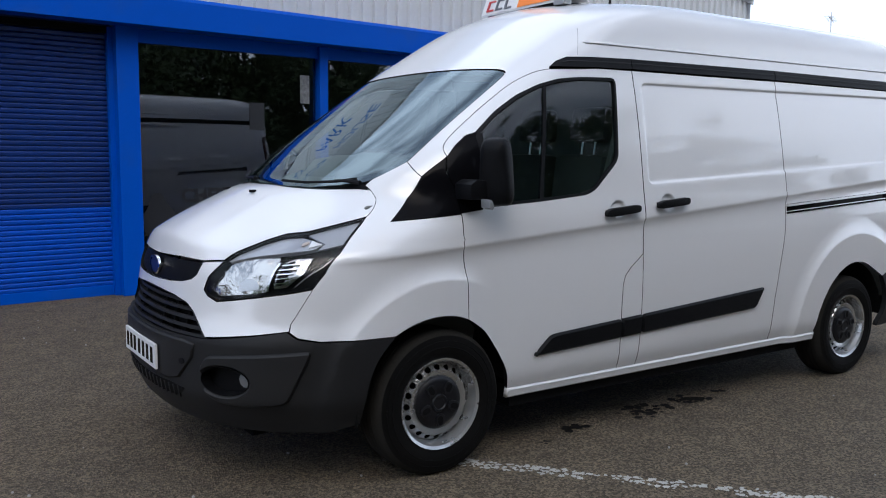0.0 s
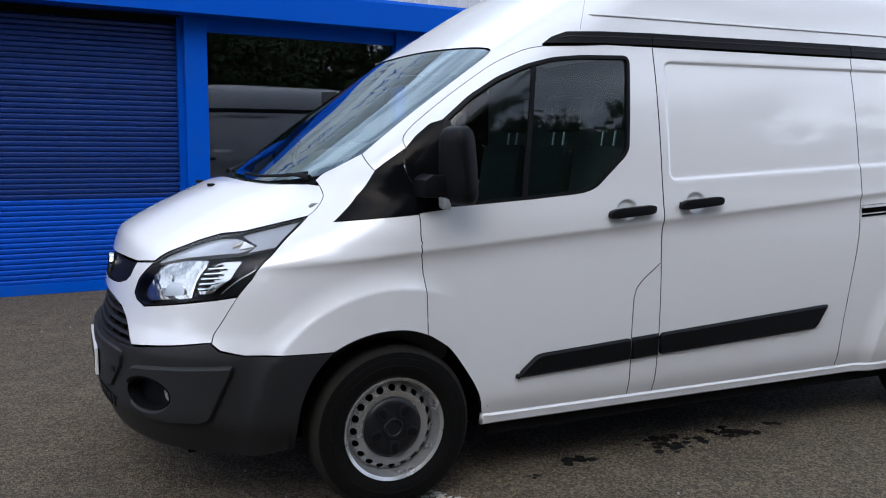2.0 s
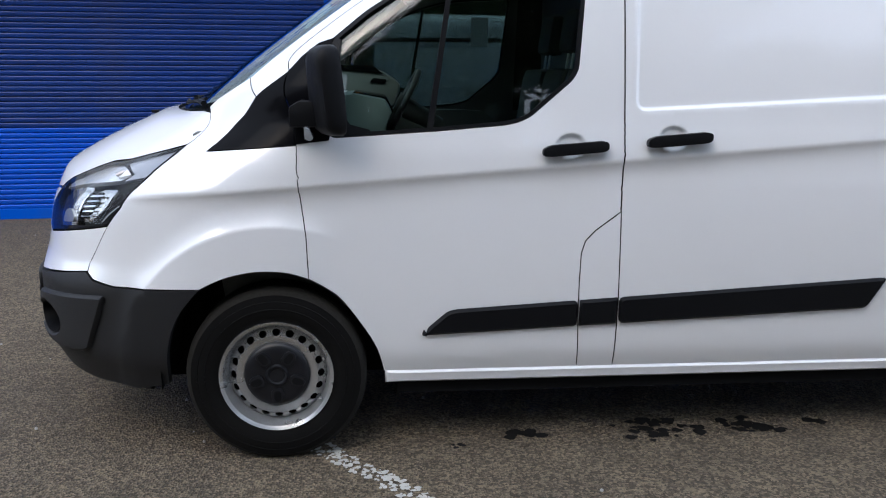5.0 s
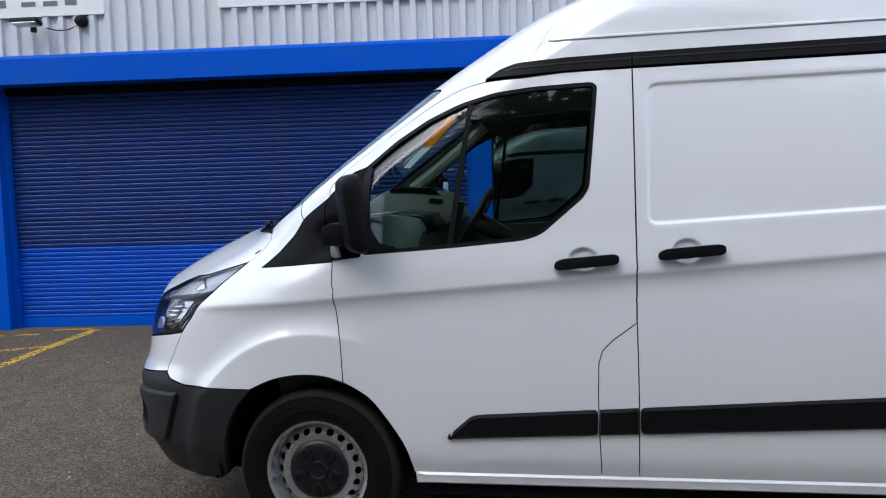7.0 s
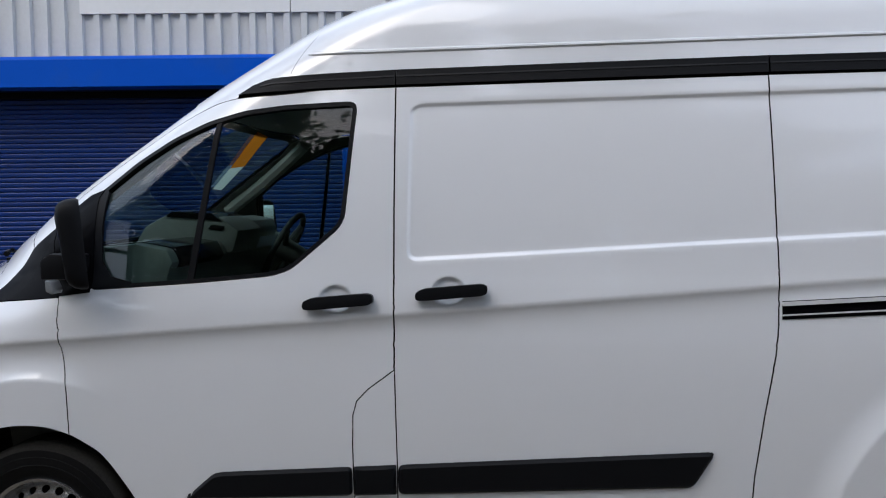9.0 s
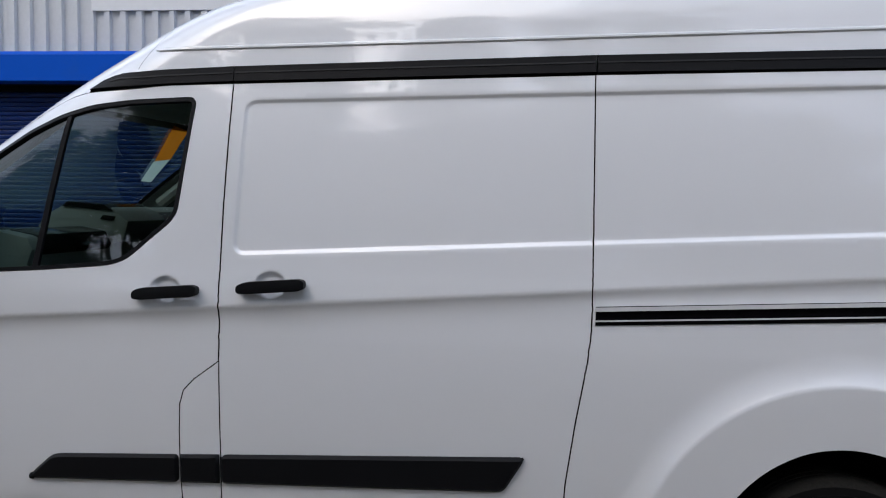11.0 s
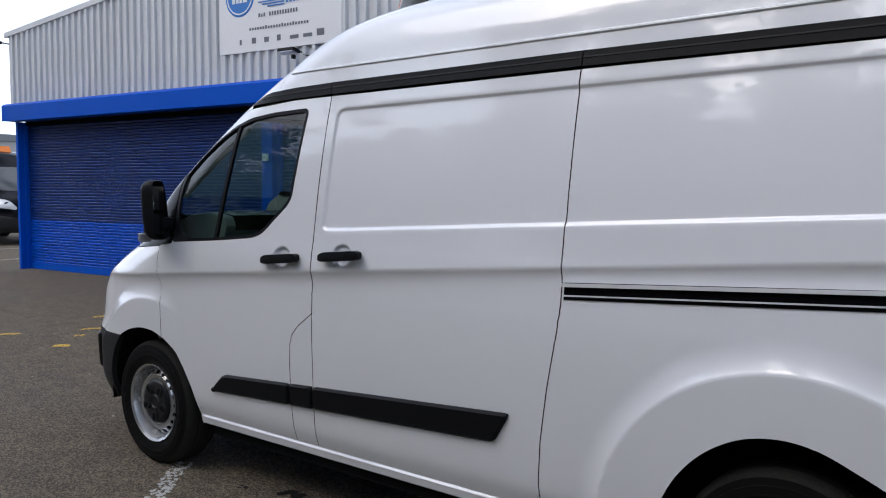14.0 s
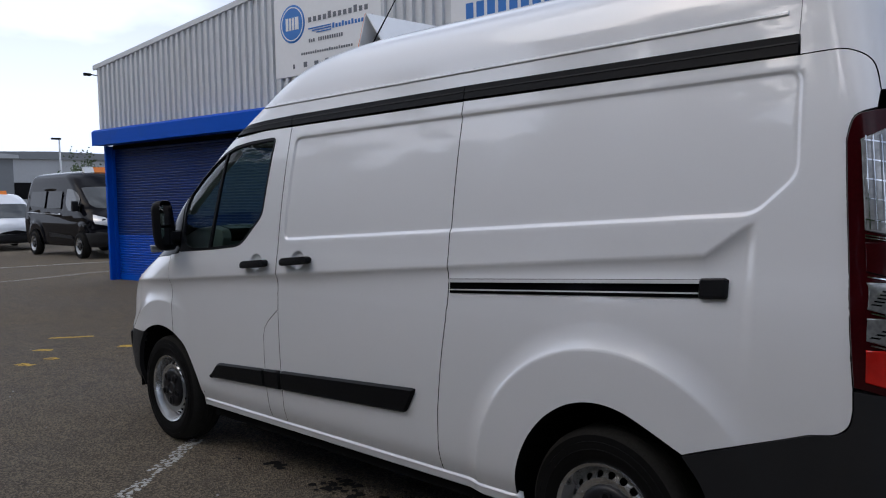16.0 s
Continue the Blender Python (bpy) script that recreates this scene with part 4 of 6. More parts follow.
# badge: a blue oval with a bright rim, on the bar
b = lathe([(0.0, -.010), (.80, -.009), (.88, -.004), (.88, .008)], 32)
bmesh.ops.transform(b, matrix=Matrix.Translation((-.988, 0, .930)) @ Matrix.Rotation(radians(-90), 4, "Z") @ Matrix.Diagonal((.078, 1, .046, 1)), verts=b.verts)
badge = part("badge", b, mat("badge_blue", (.008, .018, .10), .45, spec=.2, var=.05), van, "blue oval badge with a bright rim", True)
b = lathe([(.86, -.012), (1.0, -.010), (1.02, -.002), (1.0, .008), (.86, .006)], 32)
bmesh.ops.transform(b, matrix=Matrix.Translation((-.988, 0, .930)) @ Matrix.Rotation(radians(-90), 4, "Z") @ Matrix.Diagonal((.078, 1, .046, 1)), verts=b.verts)
part("badge_rim", b, CHROME, badge, "", True)

# headlamps
for sd in (-1, 1):
    lamp = sheet("headlamp", HEADLAMP, mat("lamp_shell", (.007, .007, .008), .3, spec=.2) if sd < 0 else bpy.data.materials["lamp_shell"], van, SKINC, step=0.03, side=sd, lift=-0.055, thick=0, label="clear headlamp with chrome reflectors")
    sheet("lamp_rim", HEADLAMP, BLACKP, lamp, SKINC, holes=[(inset(HEADLAMP, .008), SKINC)], step=0.03, gap=0.002, side=sd, lift=-0.001, thick=0.06)
    sheet("lens", HEADLAMP, LENS, lamp, SKINC, step=0.02, gap=0.003, side=sd, lift=0.001, thick=0).visible_shadow = False
    sheet("main_reflector", rounded([(-.800, .985), (-.775, .944), (-.812, .880), (-.785, .852), (-.575, .880), (-.572, 1.004), (-.588, 1.034), (-.66, 1.030), (-.735, 1.018)], .012), REFLECTOR, lamp, SKINC, step=0.02, gap=0, side=sd, lift=-0.024, thick=0.03)
    sheet("bulb_cover", rounded([(-.700, .878), (-.690, .925), (-.655, .940), (-.615, .925), (-.600, .892)], .02), ALU, lamp, SKINC, step=0.02, gap=0, side=sd, lift=-0.016, thick=0.01)
    sheet("divider_bar", [(-.572, .884), (-.564, .884), (-.560, 1.006), (-.568, 1.006)], CHROME, lamp, SKINC, step=0.03, gap=0, side=sd, lift=-0.010, thick=0.012)
    sheet("dip_reflector", rounded([(-.549, .897), (-.495, .903), (-.446, .968), (-.464, 1.037), (-.530, 1.033), (-.552, 1.010)], .012), REFLECTOR, lamp, SKINC, step=0.02, gap=0, side=sd, lift=-0.026, thick=0.03)
    sheet("dip_shade", [(-.545, .912), (-.520, .912), (-.500, .975), (-.520, 1.020), (-.548, 1.005)], GLOSSB, lamp, SKINC, step=0.03, gap=0, side=sd, lift=-0.020, thick=0.006)
    for k in range(5):
        z0 = .915 + k * .020
        sheet("reflector_fin", [(-.550, z0), (-.490, z0 + .007), (-.490, z0 + .012), (-.550, z0 + .005)], CHROME, lamp, SKINC, step=0.03, gap=0, side=sd, lift=-0.013, thick=0.008)
    sheet("upper_lamp", rounded([(-.784, .996), (-.755, 1.034), (-.712, 1.080), (-.67, 1.102), (-.61, 1.108), (-.553, 1.098), (-.490, 1.079), (-.505, 1.062), (-.595, 1.048), (-.676, 1.034)], .008), CLEARLENS, lamp, SKINC, step=0.02, gap=0, side=sd, lift=-0.014, thick=0.02)
    sheet("lamp_tip", [(-.553, 1.096), (-.490, 1.080), (-.527, 1.068)], SIGNW, lamp, SKINC, step=0.02, gap=0, side=sd, lift=-0.008, thick=0.01)
    sheet("lamp_tail", [(-.600, 1.116), (-.565, 1.136), (-.482, 1.172), (-.428, 1.105), (-.409, 1.084), (-.480, 1.060), (-.488, 1.085), (-.55, 1.102)], mat("lamp_grey", (.30, .31, .34), .25, coat=.3), lamp, SKINC, step=0.03, gap=0, side=sd, lift=-0.012, thick=0.01)
    sheet("indicator_bulb", [(-.560 + .010 * math.cos(a), 1.083 + .009 * math.sin(a)) for a in np.linspace(0, math.tau, 13)[:-1]], mat("amber_bulb", (.50, .42, .36), .3) if sd < 0 else bpy.data.materials["amber_bulb"], lamp, SKINC, step=0.02, gap=0, side=sd, lift=-0.008, thick=0.006)
    sheet("lamp_line", [(-.470, .905), (-.467, .905), (-.395, 1.00), (-.405, 1.05), (-.408, 1.05), (-.400, 1.00)], ALU, lamp, SKINC, step=0.03, gap=0, side=sd, lift=-0.045, thick=0.004)


def on_skin(pts, lift, sd=-1):
    out = []
    for q, v in pts:
        p, n = skin(np.array([q]), np.array([v]), lift)
        out.append((float(p[0, 0]), float(p[0, 1]) * (1 if sd < 0 else -1), float(p[0, 2])))
    return out


# wipers and washer jets
for pts, sd, piv in (([(-.70, 1.338), (-.80, 1.322), (-.95, 1.305), (-1.10, 1.300)], -1, (-.66, 1.318)), ([(-1.15, 1.302), (-1.05, 1.305), (-.90, 1.315), (-.72, 1.345)], 1, (-1.16, 1.283))):
    w = part("wiper", tube(on_skin(pts, .014, sd), .007, 6), BLACKP, van, "black wiper resting at the screen's foot", True)
    mid = pts[1]
    part("wiper_arm", tube(on_skin([piv, ((piv[0] + mid[0]) / 2, (piv[1] + mid[1]) / 2 + .004), mid], .020, sd), [.012, .009, .006], 6), BLACKP, w, "", True)
for sd in (-1, 1):
    p = Vector(on_skin([(-1.10, 1.216)], .003, sd)[0])
    part("washer_jet", box(p - Vector((.016, .010, .003)), p + Vector((.016, .010, .010)), .003), BLACKP, van)

# ---- the van's side fittings ----
for sd, door, sl in ((-1, door_l, slide_l), (1, door_r, slide_r)):
    st = dict(step=0.03, gap=0, side=sd)
    for owner, x0, x1, zc in ((door, .977, 1.217, 1.191), (sl, 1.360, 1.600, 1.222)):
        ring = rounded([(x0, zc - .036), (x0 + .03, zc - .038), (x1 - .02, zc - .022), (x1, zc - .014), (x1, zc + .012), (x1 - .02, zc + .018), (x0 + .03, zc + .003), (x0, zc - .010)], .014)
        h = part("handle", prism(ring, sd * .990, sd * 1.018, bevel=.0105), BLACKP, owner, "black door handle over a dished recess", True)
        for xa in (x0 + .012, x1 - .045):
            zz = zc - .018 + (xa - x0) * .07
            part("handle_foot", box((xa, min(sd * .965, sd * .996), zz - .012), (xa + .032, max(sd * .965, sd * .996), zz + .012), .004), BLACKP, h)
    mb, mtop = (lambda x: .486 + .0433 * (x - .555)), (lambda x: .583 + .0581 * (x - .67))
    sheet("side_moulding", rounded([(.538, .4845), (.580, .525), (.640, .576), (.672, mtop(.672)), (1.131, mtop(1.131)), (1.131, mb(1.131))], .018), BLACKP, door, SIDE, lift=0.018, thick=0.024, bevel=.009, **st)
    sheet("side_moulding", [(1.139, mb(1.139)), (1.139, mtop(1.139)), (1.283, mtop(1.283)), (1.283, mb(1.283))], BLACKP, van, SIDE, lift=0.018, thick=0.024, bevel=.009, **st)
    sheet("side_moulding", rounded([(1.291, mb(1.291)), (1.291, mtop(1.291)), (2.345, mtop(2.345)), (2.272, mb(2.27))], .022), BLACKP, sl, SIDE, lift=0.018, thick=0.024, bevel=.009, **st)
    rb, rt = (lambda x: 1.118 + .050 * (x - 2.58)), (lambda x: 1.178 + .050 * (x - 2.58))
    rail = sheet("door_rail", [(2.556, rb(2.556)), (2.556, rt(2.556)), (3.70, rt(3.70)), (3.70, rb(3.70))], GLOSSB, van, SIDE, lift=0.003, thick=0.008, label="dark sliding-door rail with a bright edge", **st)
    sheet("rail_edge", [(2.555, rt(2.55) - .015), (2.555, rt(2.55) - .002), (3.69, rt(3.69) - .002), (3.69, rt(3.69) - .015)], RAILEDGE, rail, SIDE, lift=0.016, thick=0.014, **st)
    sheet("rail_edge", [(2.555, rb(2.55) + .012), (2.555, rb(2.55) + .017), (3.69, rb(3.69) + .017), (3.69, rb(3.69) + .012)], RAILEDGE, rail, SIDE, lift=0.009, thick=0.008, **st)
    sheet("rail_cap", rounded([(3.690, rb(3.68) - .003), (3.690, rt(3.68) + .003), (3.785, rt(3.78) + .003), (3.785, rb(3.78) - .003)], .01), BLACKP, rail, SIDE, lift=0.022, thick=0.026, bevel=.008, **st)
    sheet("roof_swage", [(.965, 2.037), (.985, 2.047), (3.915, 2.072), (3.915, 2.058), (.985, 2.032)], WHITE, van, SIDE, lift=0.006, thick=0.008, bevel=.004, **st)
    for x0, va, vb in ((3.952, 1.998, 2.42), (.915, 1.968, 2.12)):
        sheet("roof_seam", [(x0 - float(VN(a) + VL(a)), a) for a in np.linspace(va, vb, 12)] + [(x0 + .0025 - float(VN(a) + VL(a)), a) for a in np.linspace(vb, va, 12)], GREYINK, van, SKINC, step=.03, gap=0, side=sd, lift=0.0008, thick=0)
    # tail lamp and rear bumper wrap round the corner
    tl = S((4.1735, .955), (4.146, 1.33), (4.119, 1.655), *spline([(4.119, 1.655), (4.136, 1.725), (4.19, 1.742)]))
    qe = lambda v: float(VT(v) - TL - VN(v) - VL(v)) + .36
    tl += [(qe(1.70), 1.745), (qe(1.30), 1.30), (qe(.95), .90)]
    lamp = sheet("tail_lamp", tl, REDLENS, van, SKINC, step=0.03, side=sd, lift=0.008, gap=.0005, thick=0.03, bevel=.003, label="red tail lamp with a clear column")
    qm = lambda v, k: float(VT(v) - TL - VN(v) - VL(v)) + k
    CLEARCOL = mat("lamp_column", (.30, .305, .31), .12, metal=.5, coat=.5, grain=60, var=.5, stain=7) if sd < 0 else CLEARCOL
    for v0, v1, mt in ((1.385, 1.675, CLEARCOL), (1.268, 1.365, REDLENS), (1.165, 1.252, CLEARCOL), (1.078, 1.155, CLEARCOL), (.962, 1.066, REDBRIGHT)):
        tip = .018 if v0 > 1.38 else 0
        sheet("lens_segment", [(qm(a, .060), a) for a in np.linspace(v0 + .012, v1 - tip, 12)] + [(qm(a, .170), a) for a in np.linspace(v1 + tip, v0 - .012, 12)], mt, lamp, SKINC, step=0.03, gap=0.001, side=sd, lift=0.014, thick=0.012, bevel=.003)
    for k0 in (.076, .092, .098, .120, .126, .150):
        sheet("lens_line", [(qm(a, k0), a) for a in np.linspace(1.40, 1.665, 10)] + [(qm(a, k0 + .003), a) for a in np.linspace(1.665, 1.40, 10)], GREYINK if k0 in (.092, .120, .150) else CHROME, lamp, SKINC, step=.03, gap=0, side=sd, lift=.0155, thick=.002)
    for a in (1.42, 1.48, 1.535, 1.59, 1.645, 1.376, 1.369, 1.259, 1.160, 1.072):
        sheet("lens_line", [(qm(a, .062), a + .006), (qm(a, .168), a - .008), (qm(a, .168), a - .0045), (qm(a, .062), a + .0095)], CHROME, lamp, SKINC, step=.03, gap=0, side=sd, lift=.0157, thick=.002)
    for v0 in (1.190, 1.100):
        for k in range(5):
            sheet("lens_line", [(qm(v0, .070), v0 + k * .009), (qm(v0, .105), v0 + k * .009 - .003), (qm(v0, .105), v0 + k * .009 + .001), (qm(v0, .070), v0 + k * .009 + .004)], GLOSSB, lamp, SKINC, step=.03, gap=0, side=sd, lift=.0155, thick=.002)
    rbo = S(*spline([(3.645, .653), (4.05, .7945), (4.12, .8065), (4.161, .839), (4.173, .89)]), (4.174, .945)) + [(qe(.9), .93), (qe(.4), .40), (qe(.32), .30)] + S((4.0, .29), (3.70, .29), *spline([(3.70, .29), (3.740, .42), (3.715, .55), (3.650, .645)]))
    sheet("rear_bumper", rbo, GREYP, van, SKINC, step=0.035, side=sd, lift=0.006, thick=0.03, label="dark plastic rear bumper")
part("rear_doors", box((4.20, -.80, .42), (4.27, .80, 1.92), .03), WHITE, van)
part("rear_header", box((4.05, -.74, 1.93), (4.17, .74, 2.26), .04), WHITE, van)
part("rear_step", box((4.22, -.82, .32), (4.34, .82, .50), .02), GREYP, van)

# door mirrors
for sd in (-1, 1):
    def mm(bm):
        if sd > 0:
            bmesh.ops.scale(bm, vec=(1, -1, 1), verts=bm.verts)
            bmesh.ops.reverse_faces(bm, faces=bm.faces)
        return bm
    bm = bmesh.new()
    prof = [(.194, .99), (.187, 1.02), (.168, 1.015), (.149, .98), (.133, .91), (.123, .80), (.119, .55)]
    turn = Matrix.Translation((.195, -1.0, 0)) @ Matrix.Rotation(radians(29), 4, "Z") @ Matrix.Translation((-.228, 1.0, 0))
    rings = []
    n = 28
    for x, k in prof:
        ring = []
        for i in range(n):
            a = i * math.tau / n
            cx, sx = math.cos(a), math.sin(a)
            yy, zz = math.copysign(abs(cx) ** .42, cx), math.copysign(abs(sx) ** .42, sx)
            ring.append(bm.verts.new((x + .048 - .012 * zz, -1.070 + .073 * k * yy * (1 - .10 * zz), 1.385 + .150 * k * zz + .02 * (1 - k))))
        rings.append(ring)
    for r0, r1 in zip(rings, rings[1:]):
        for i in range(n):
            bm.faces.new((r0[i], r1[i], r1[(i + 1) % n], r0[(i + 1) % n]))
    bm.faces.new(rings[-1])
    bmesh.ops.recalc_face_normals(bm, faces=bm.faces)
    bmesh.ops.transform(bm, matrix=turn, verts=bm.verts)
    mirror = part("door_mirror", mm(bm), BLACKP, door_l if sd < 0 else door_r, "black plastic door mirror", True)
    bm = bmesh.new()
    for z0, z1 in ((1.262, 1.370), (1.385, 1.505)):
        add_box(bm, (.226, -1.130, z0), (.230, -1.012, z1), .001, turn)
    part("mirror_glass", mm(bm), CHROME, mirror)
    arm = prism([(.085, 1.262), (.18, 1.262), (.21, 1.29), (.21, 1.345), (.12, 1.352), (.085, 1.33)], -1.06, -.93, bevel=.010)
    part("mirror_arm", mm(arm), BLACKP, mirror, "", True)
    part("mirror_indicator", mm(prism([(.140, 1.228), (.162, 1.218), (.170, 1.232), (.157, 1.262), (.138, 1.268)], -1.125, -1.060, bevel=.007)), FOGLASS, mirror, "clear indicator lens", True)


# ---- wheels ----
def flat_cut(loops, step):
    """Triangles filling an outline with holes."""
    from mathutils.geometry import delaunay_2d_cdt
    verts = [p for lp in loops for p in lp]
    edges, at = [], 0
    for lp in loops:
        edges += [(at + i, at + (i + 1) % len(lp)) for i in range(len(lp))]
        at += len(lp)
    ov, _, of, *_ = delaunay_2d_cdt([Vector(p) for p in verts], edges, [], 0, 1e-6)
    pv = np.array([tuple(p) for p in ov])
    tri = np.array([f for f in of if len(f) == 3])
    c = pv[tri].mean(1)
    ok = poly_dist(loops[0], c[:, 0], c[:, 1]) > 0
    for h in loops[1:]:
        ok &= poly_dist(h, c[:, 0], c[:, 1]) < 0
    return pv, tri[ok]


def ringpts(r, n, cx=0.0, cz=0.0):
    return [(cx + r * math.cos(i * math.tau / n), cz + r * math.sin(i * math.tau / n)) for i in range(n)]


def wheel(parent, name="wheel"):
    w = new(name)
    w.parent = parent
    tagged(w, "steel wheel with a black centre cap and worn tyre")
    # the tyre, outside towards -y
    prof = [(.198, -.086), (.214, -.097), (.246, -.1070), (.284, -.108), (.307, -.102), (.314, -.1015)]
    tyre = part("tyre", lathe(prof + [(.320, -.096), (.316, -.080), (.316, .080), (.320, .096), (.307, .102), (.246, .107), (.198, .086)], 64), RUBBER, w, "", True)
    tread = [(.3145, -.1012), (.326, -.091), (.333, -.078)]
    for y in (-.052, -.018, .018, .052):
        tread += [(.337, y - .013), (.337, y + .010), (.329, y + .0115), (.329, y + .015), (.337, y + .0165)]
    part("tread", lathe(tread + [(.333, .078), (.3145, .1012)], 64), TREAD, tyre, "dusty worn tread", True)
    bm = bmesh.new()
    tube([(.262 * math.cos(a), -.1075, .262 * math.sin(a)) for a in np.linspace(0, math.tau, 60)[:-1]], .0025, 6, bm, True)
    tube([(.290 * math.cos(a), -.1070, .290 * math.sin(a)) for a in np.linspace(0, math.tau, 60)[:-1]], .0020, 6, bm, True)
    part("sidewall_bead", bm, RUBBER, tyre, "", True)
    rim = part("rim", lathe([(.207, -.101), (.212, -.104), (.212, -.092), (.203, -.088), (.198, -.070), (.191, -.050), (.187, -.026), (.181, -.024), (.185, -.050), (.194, -.078), (.199, -.096), (.207, -.101)], 72), STEEL, w, "", True)
    loops = [ringpts(.191, 72), ringpts(.105, 48)]
    loops += [[(.1625 * math.cos(a) + .0120 * math.cos(b) * math.cos(a) - .0155 * math.sin(b) * math.sin(a), .1625 * math.sin(a) + .0120 * math.cos(b) * math.sin(a) + .0155 * math.sin(b) * math.cos(a)) for b in np.linspace(0, math.tau, 13)[:-1]] for a in (k * math.tau / 20 for k in range(20))]
    extra = [ringpts(r, 72) for r in (.140, .180)]
    pv, tri = flat_cut(loops, .02)
    bm = bmesh.new()
    yy = lambda r: -.056 - .030 * math.exp(-((r - .141) / .017) ** 2) + .026 * smooth(.172, .191, r)
    vs = [bm.verts.new((a, float(yy(math.hypot(a, b))), b)) for a, b in pv]
    for f in tri:
        bm.faces.new([vs[i] for i in f])
    bmesh.ops.subdivide_edges(bm, edges=[e for e in bm.edges if e.calc_length() > .02], cuts=1)
    for v in bm.verts:
        v.co.y = float(yy(math.hypot(v.co.x, v.co.z)))
    ext = bmesh.ops.extrude_edge_only(bm, edges=[e for e in bm.edges if e.is_boundary])
    for v in ext["geom"]:
        if isinstance(v, bmesh.types.BMVert):
            v.co.y += .006
    bmesh.ops.recalc_face_normals(bm, faces=bm.faces)
    part("wheel_disc", bm, STEEL, rim, "", True)
    bm = tube([(.1895 * math.cos(a), -.044, .1895 * math.sin(a)) for a in np.linspace(0, math.tau, 60)[:-1]], .0035, 6, None, True)
    part("rim_groove", bm, DARK, rim)
    part("brake_drum", lathe([(0, -.02), (.15, -.02), (.19, .0), (.19, .06), (0, .06)], 32), DARK, rim)
    cap = part("centre_cap", lathe([(0, -.086), (.028, -.086), (.032, -.092), (.038, -.092), (.043, -.084), (.090, -.087), (.112, -.085), (.122, -.076), (.124, -.056)], 48), CAPP, w, "black plastic centre cap", True)
    shield = [(.050, -.010), (.062, -.024), (.088, -.024), (.104, -.017), (.108, 0), (.104, .017), (.088, .024), (.062, .024), (.050, .010)]
    for k in range(5):
        a = k * math.tau / 5 + .3
        # dark patches laid on the bosses give the shade of their pockets
        for nm, pts, lo, hi, mt in (("cap_boss", shield, -.0945, -.083, CAPP), ("cap_recess", [(.060 + (x - .05) * .72, y * .55) for x, y in shield], -.0955, -.0943, DARK)):
            bm = prism([(x, z) for x, z in shield] if nm == "cap_boss" else pts, lo, hi, "y", .003 if nm == "cap_boss" else 0)
            bmesh.ops.transform(bm, matrix=Matrix.Rotation(a, 4, "Y"), verts=bm.verts)
            part(nm, bm, mt, cap)
    part("valve", tube([(.172, -.075, .06), (.176, -.098, .062)], .004, 8), ALU, w)
    return w


first = wheel(van)
first.matrix_basis = pose(0, -.868, .333)
for x, y, rz, ry in ((3.31, -.868, 0, 40), (0, .868, 180, 70), (3.31, .868, 180, 15)):
    copy_thing(first, pose(x, y, .333, 0, 0, rz) @ pose(0, 0, 0, 0, ry, 0))


def arch_liner(x, r):
    bm = bmesh.new()
    n = 20
    rows = [[bm.verts.new((x + r * math.cos(math.pi * (i / n * 1.0 + .03)), y, .33 + r * math.sin(math.pi * (i / n * 1.0 + .03)))) for i in range(n + 1)] for y in (-.955, -.60)]
    for i in range(n):
        bm.faces.new((rows[0][i], rows[0][i + 1], rows[1][i + 1], rows[1][i]))
    bm.faces.new(rows[1])
    return bm


for x, r in ((0.0, .425), (3.31, .445)):
    for sd in (1, -1):
        bm = arch_liner(x, r)
        if sd < 0:
            bmesh.ops.scale(bm, vec=(1, -1, 1), verts=bm.verts)
        part("arch_liner", bm, DARK, van)
part("underbody", box((-.75, -.58, .21), (4.15, .58, .36)), DARK, van)
for y0, y1 in ((-.90, -.58), (.58, .90)):
    part("chassis_rail", box((.45, y0, .23), (2.86, y1, .33)), DARK, van)
part("cargo_floor", box((-.45, -.55, .365), (4.15, .55, .45)), DARK, van)

# ---- the cab ----
part("bulkhead", box((1.33, -.84, .45), (1.36, .84, 1.90)), CABIN, van)
part("cab_floor", box((.46, -.80, .455), (1.32, .80, .50)), CABIN, van)
roofl = sheet("headlining", [(-1.2, 1.91), (-.75, 1.905), (-.45, 1.90)] + S((.85, 1.905), (1.30, 1.905)) + [(float(by_side(1.3, 2.15)[0]), 2.10), (-1.2, 2.10)], CABINL, van, SKINC, step=0.08, gap=0, both=True, lift=-0.03, thick=0)
dash = prism([(-.30, 1.225), (-.05, 1.300), (.12, 1.355), (.30, 1.372), (.42, 1.350), (.445, 1.30), (.425, 1.265), (.40, 1.12), (.34, .98), (.36, .80), (.30, .55), (-.20, .55)], -.80, .80, bevel=.02)
DASH = mat("dash_plastic", (0.13, 0.135, 0.13), 0.6, grain=300, bump=0.0005, var=0.08)
dash = part("dashboard", dash, DASH, van, "grey plastic dashboard", True)
part("dash_hood", prism([(.02, 1.310), (.12, 1.425), (.30, 1.455), (.41, 1.435), (.43, 1.38), (.38, 1.28), (.20, 1.26)], .20, .62, bevel=.025), DASH, dash, "", True)
part("dash_screen", prism([(.00, 1.310), (.07, 1.420), (.16, 1.468), (.30, 1.480), (.42, 1.455), (.50, 1.40), (.47, 1.30), (.20, 1.26)], -.22, .14, bevel=.03), DASH, dash, "raised centre hood of the dashboard", True)
part("hood_slot", prism([(.17, 1.462), (.20, 1.484), (.38, 1.474), (.42, 1.442)], -.226, .10, bevel=.004), GLOSSB, dash, "black slot in the hood")
part("side_vent", prism([(.36, 1.405), (.375, 1.425), (.435, 1.418), (.425, 1.400)], -.228, -.19, bevel=.004), GLOSSB, dash)
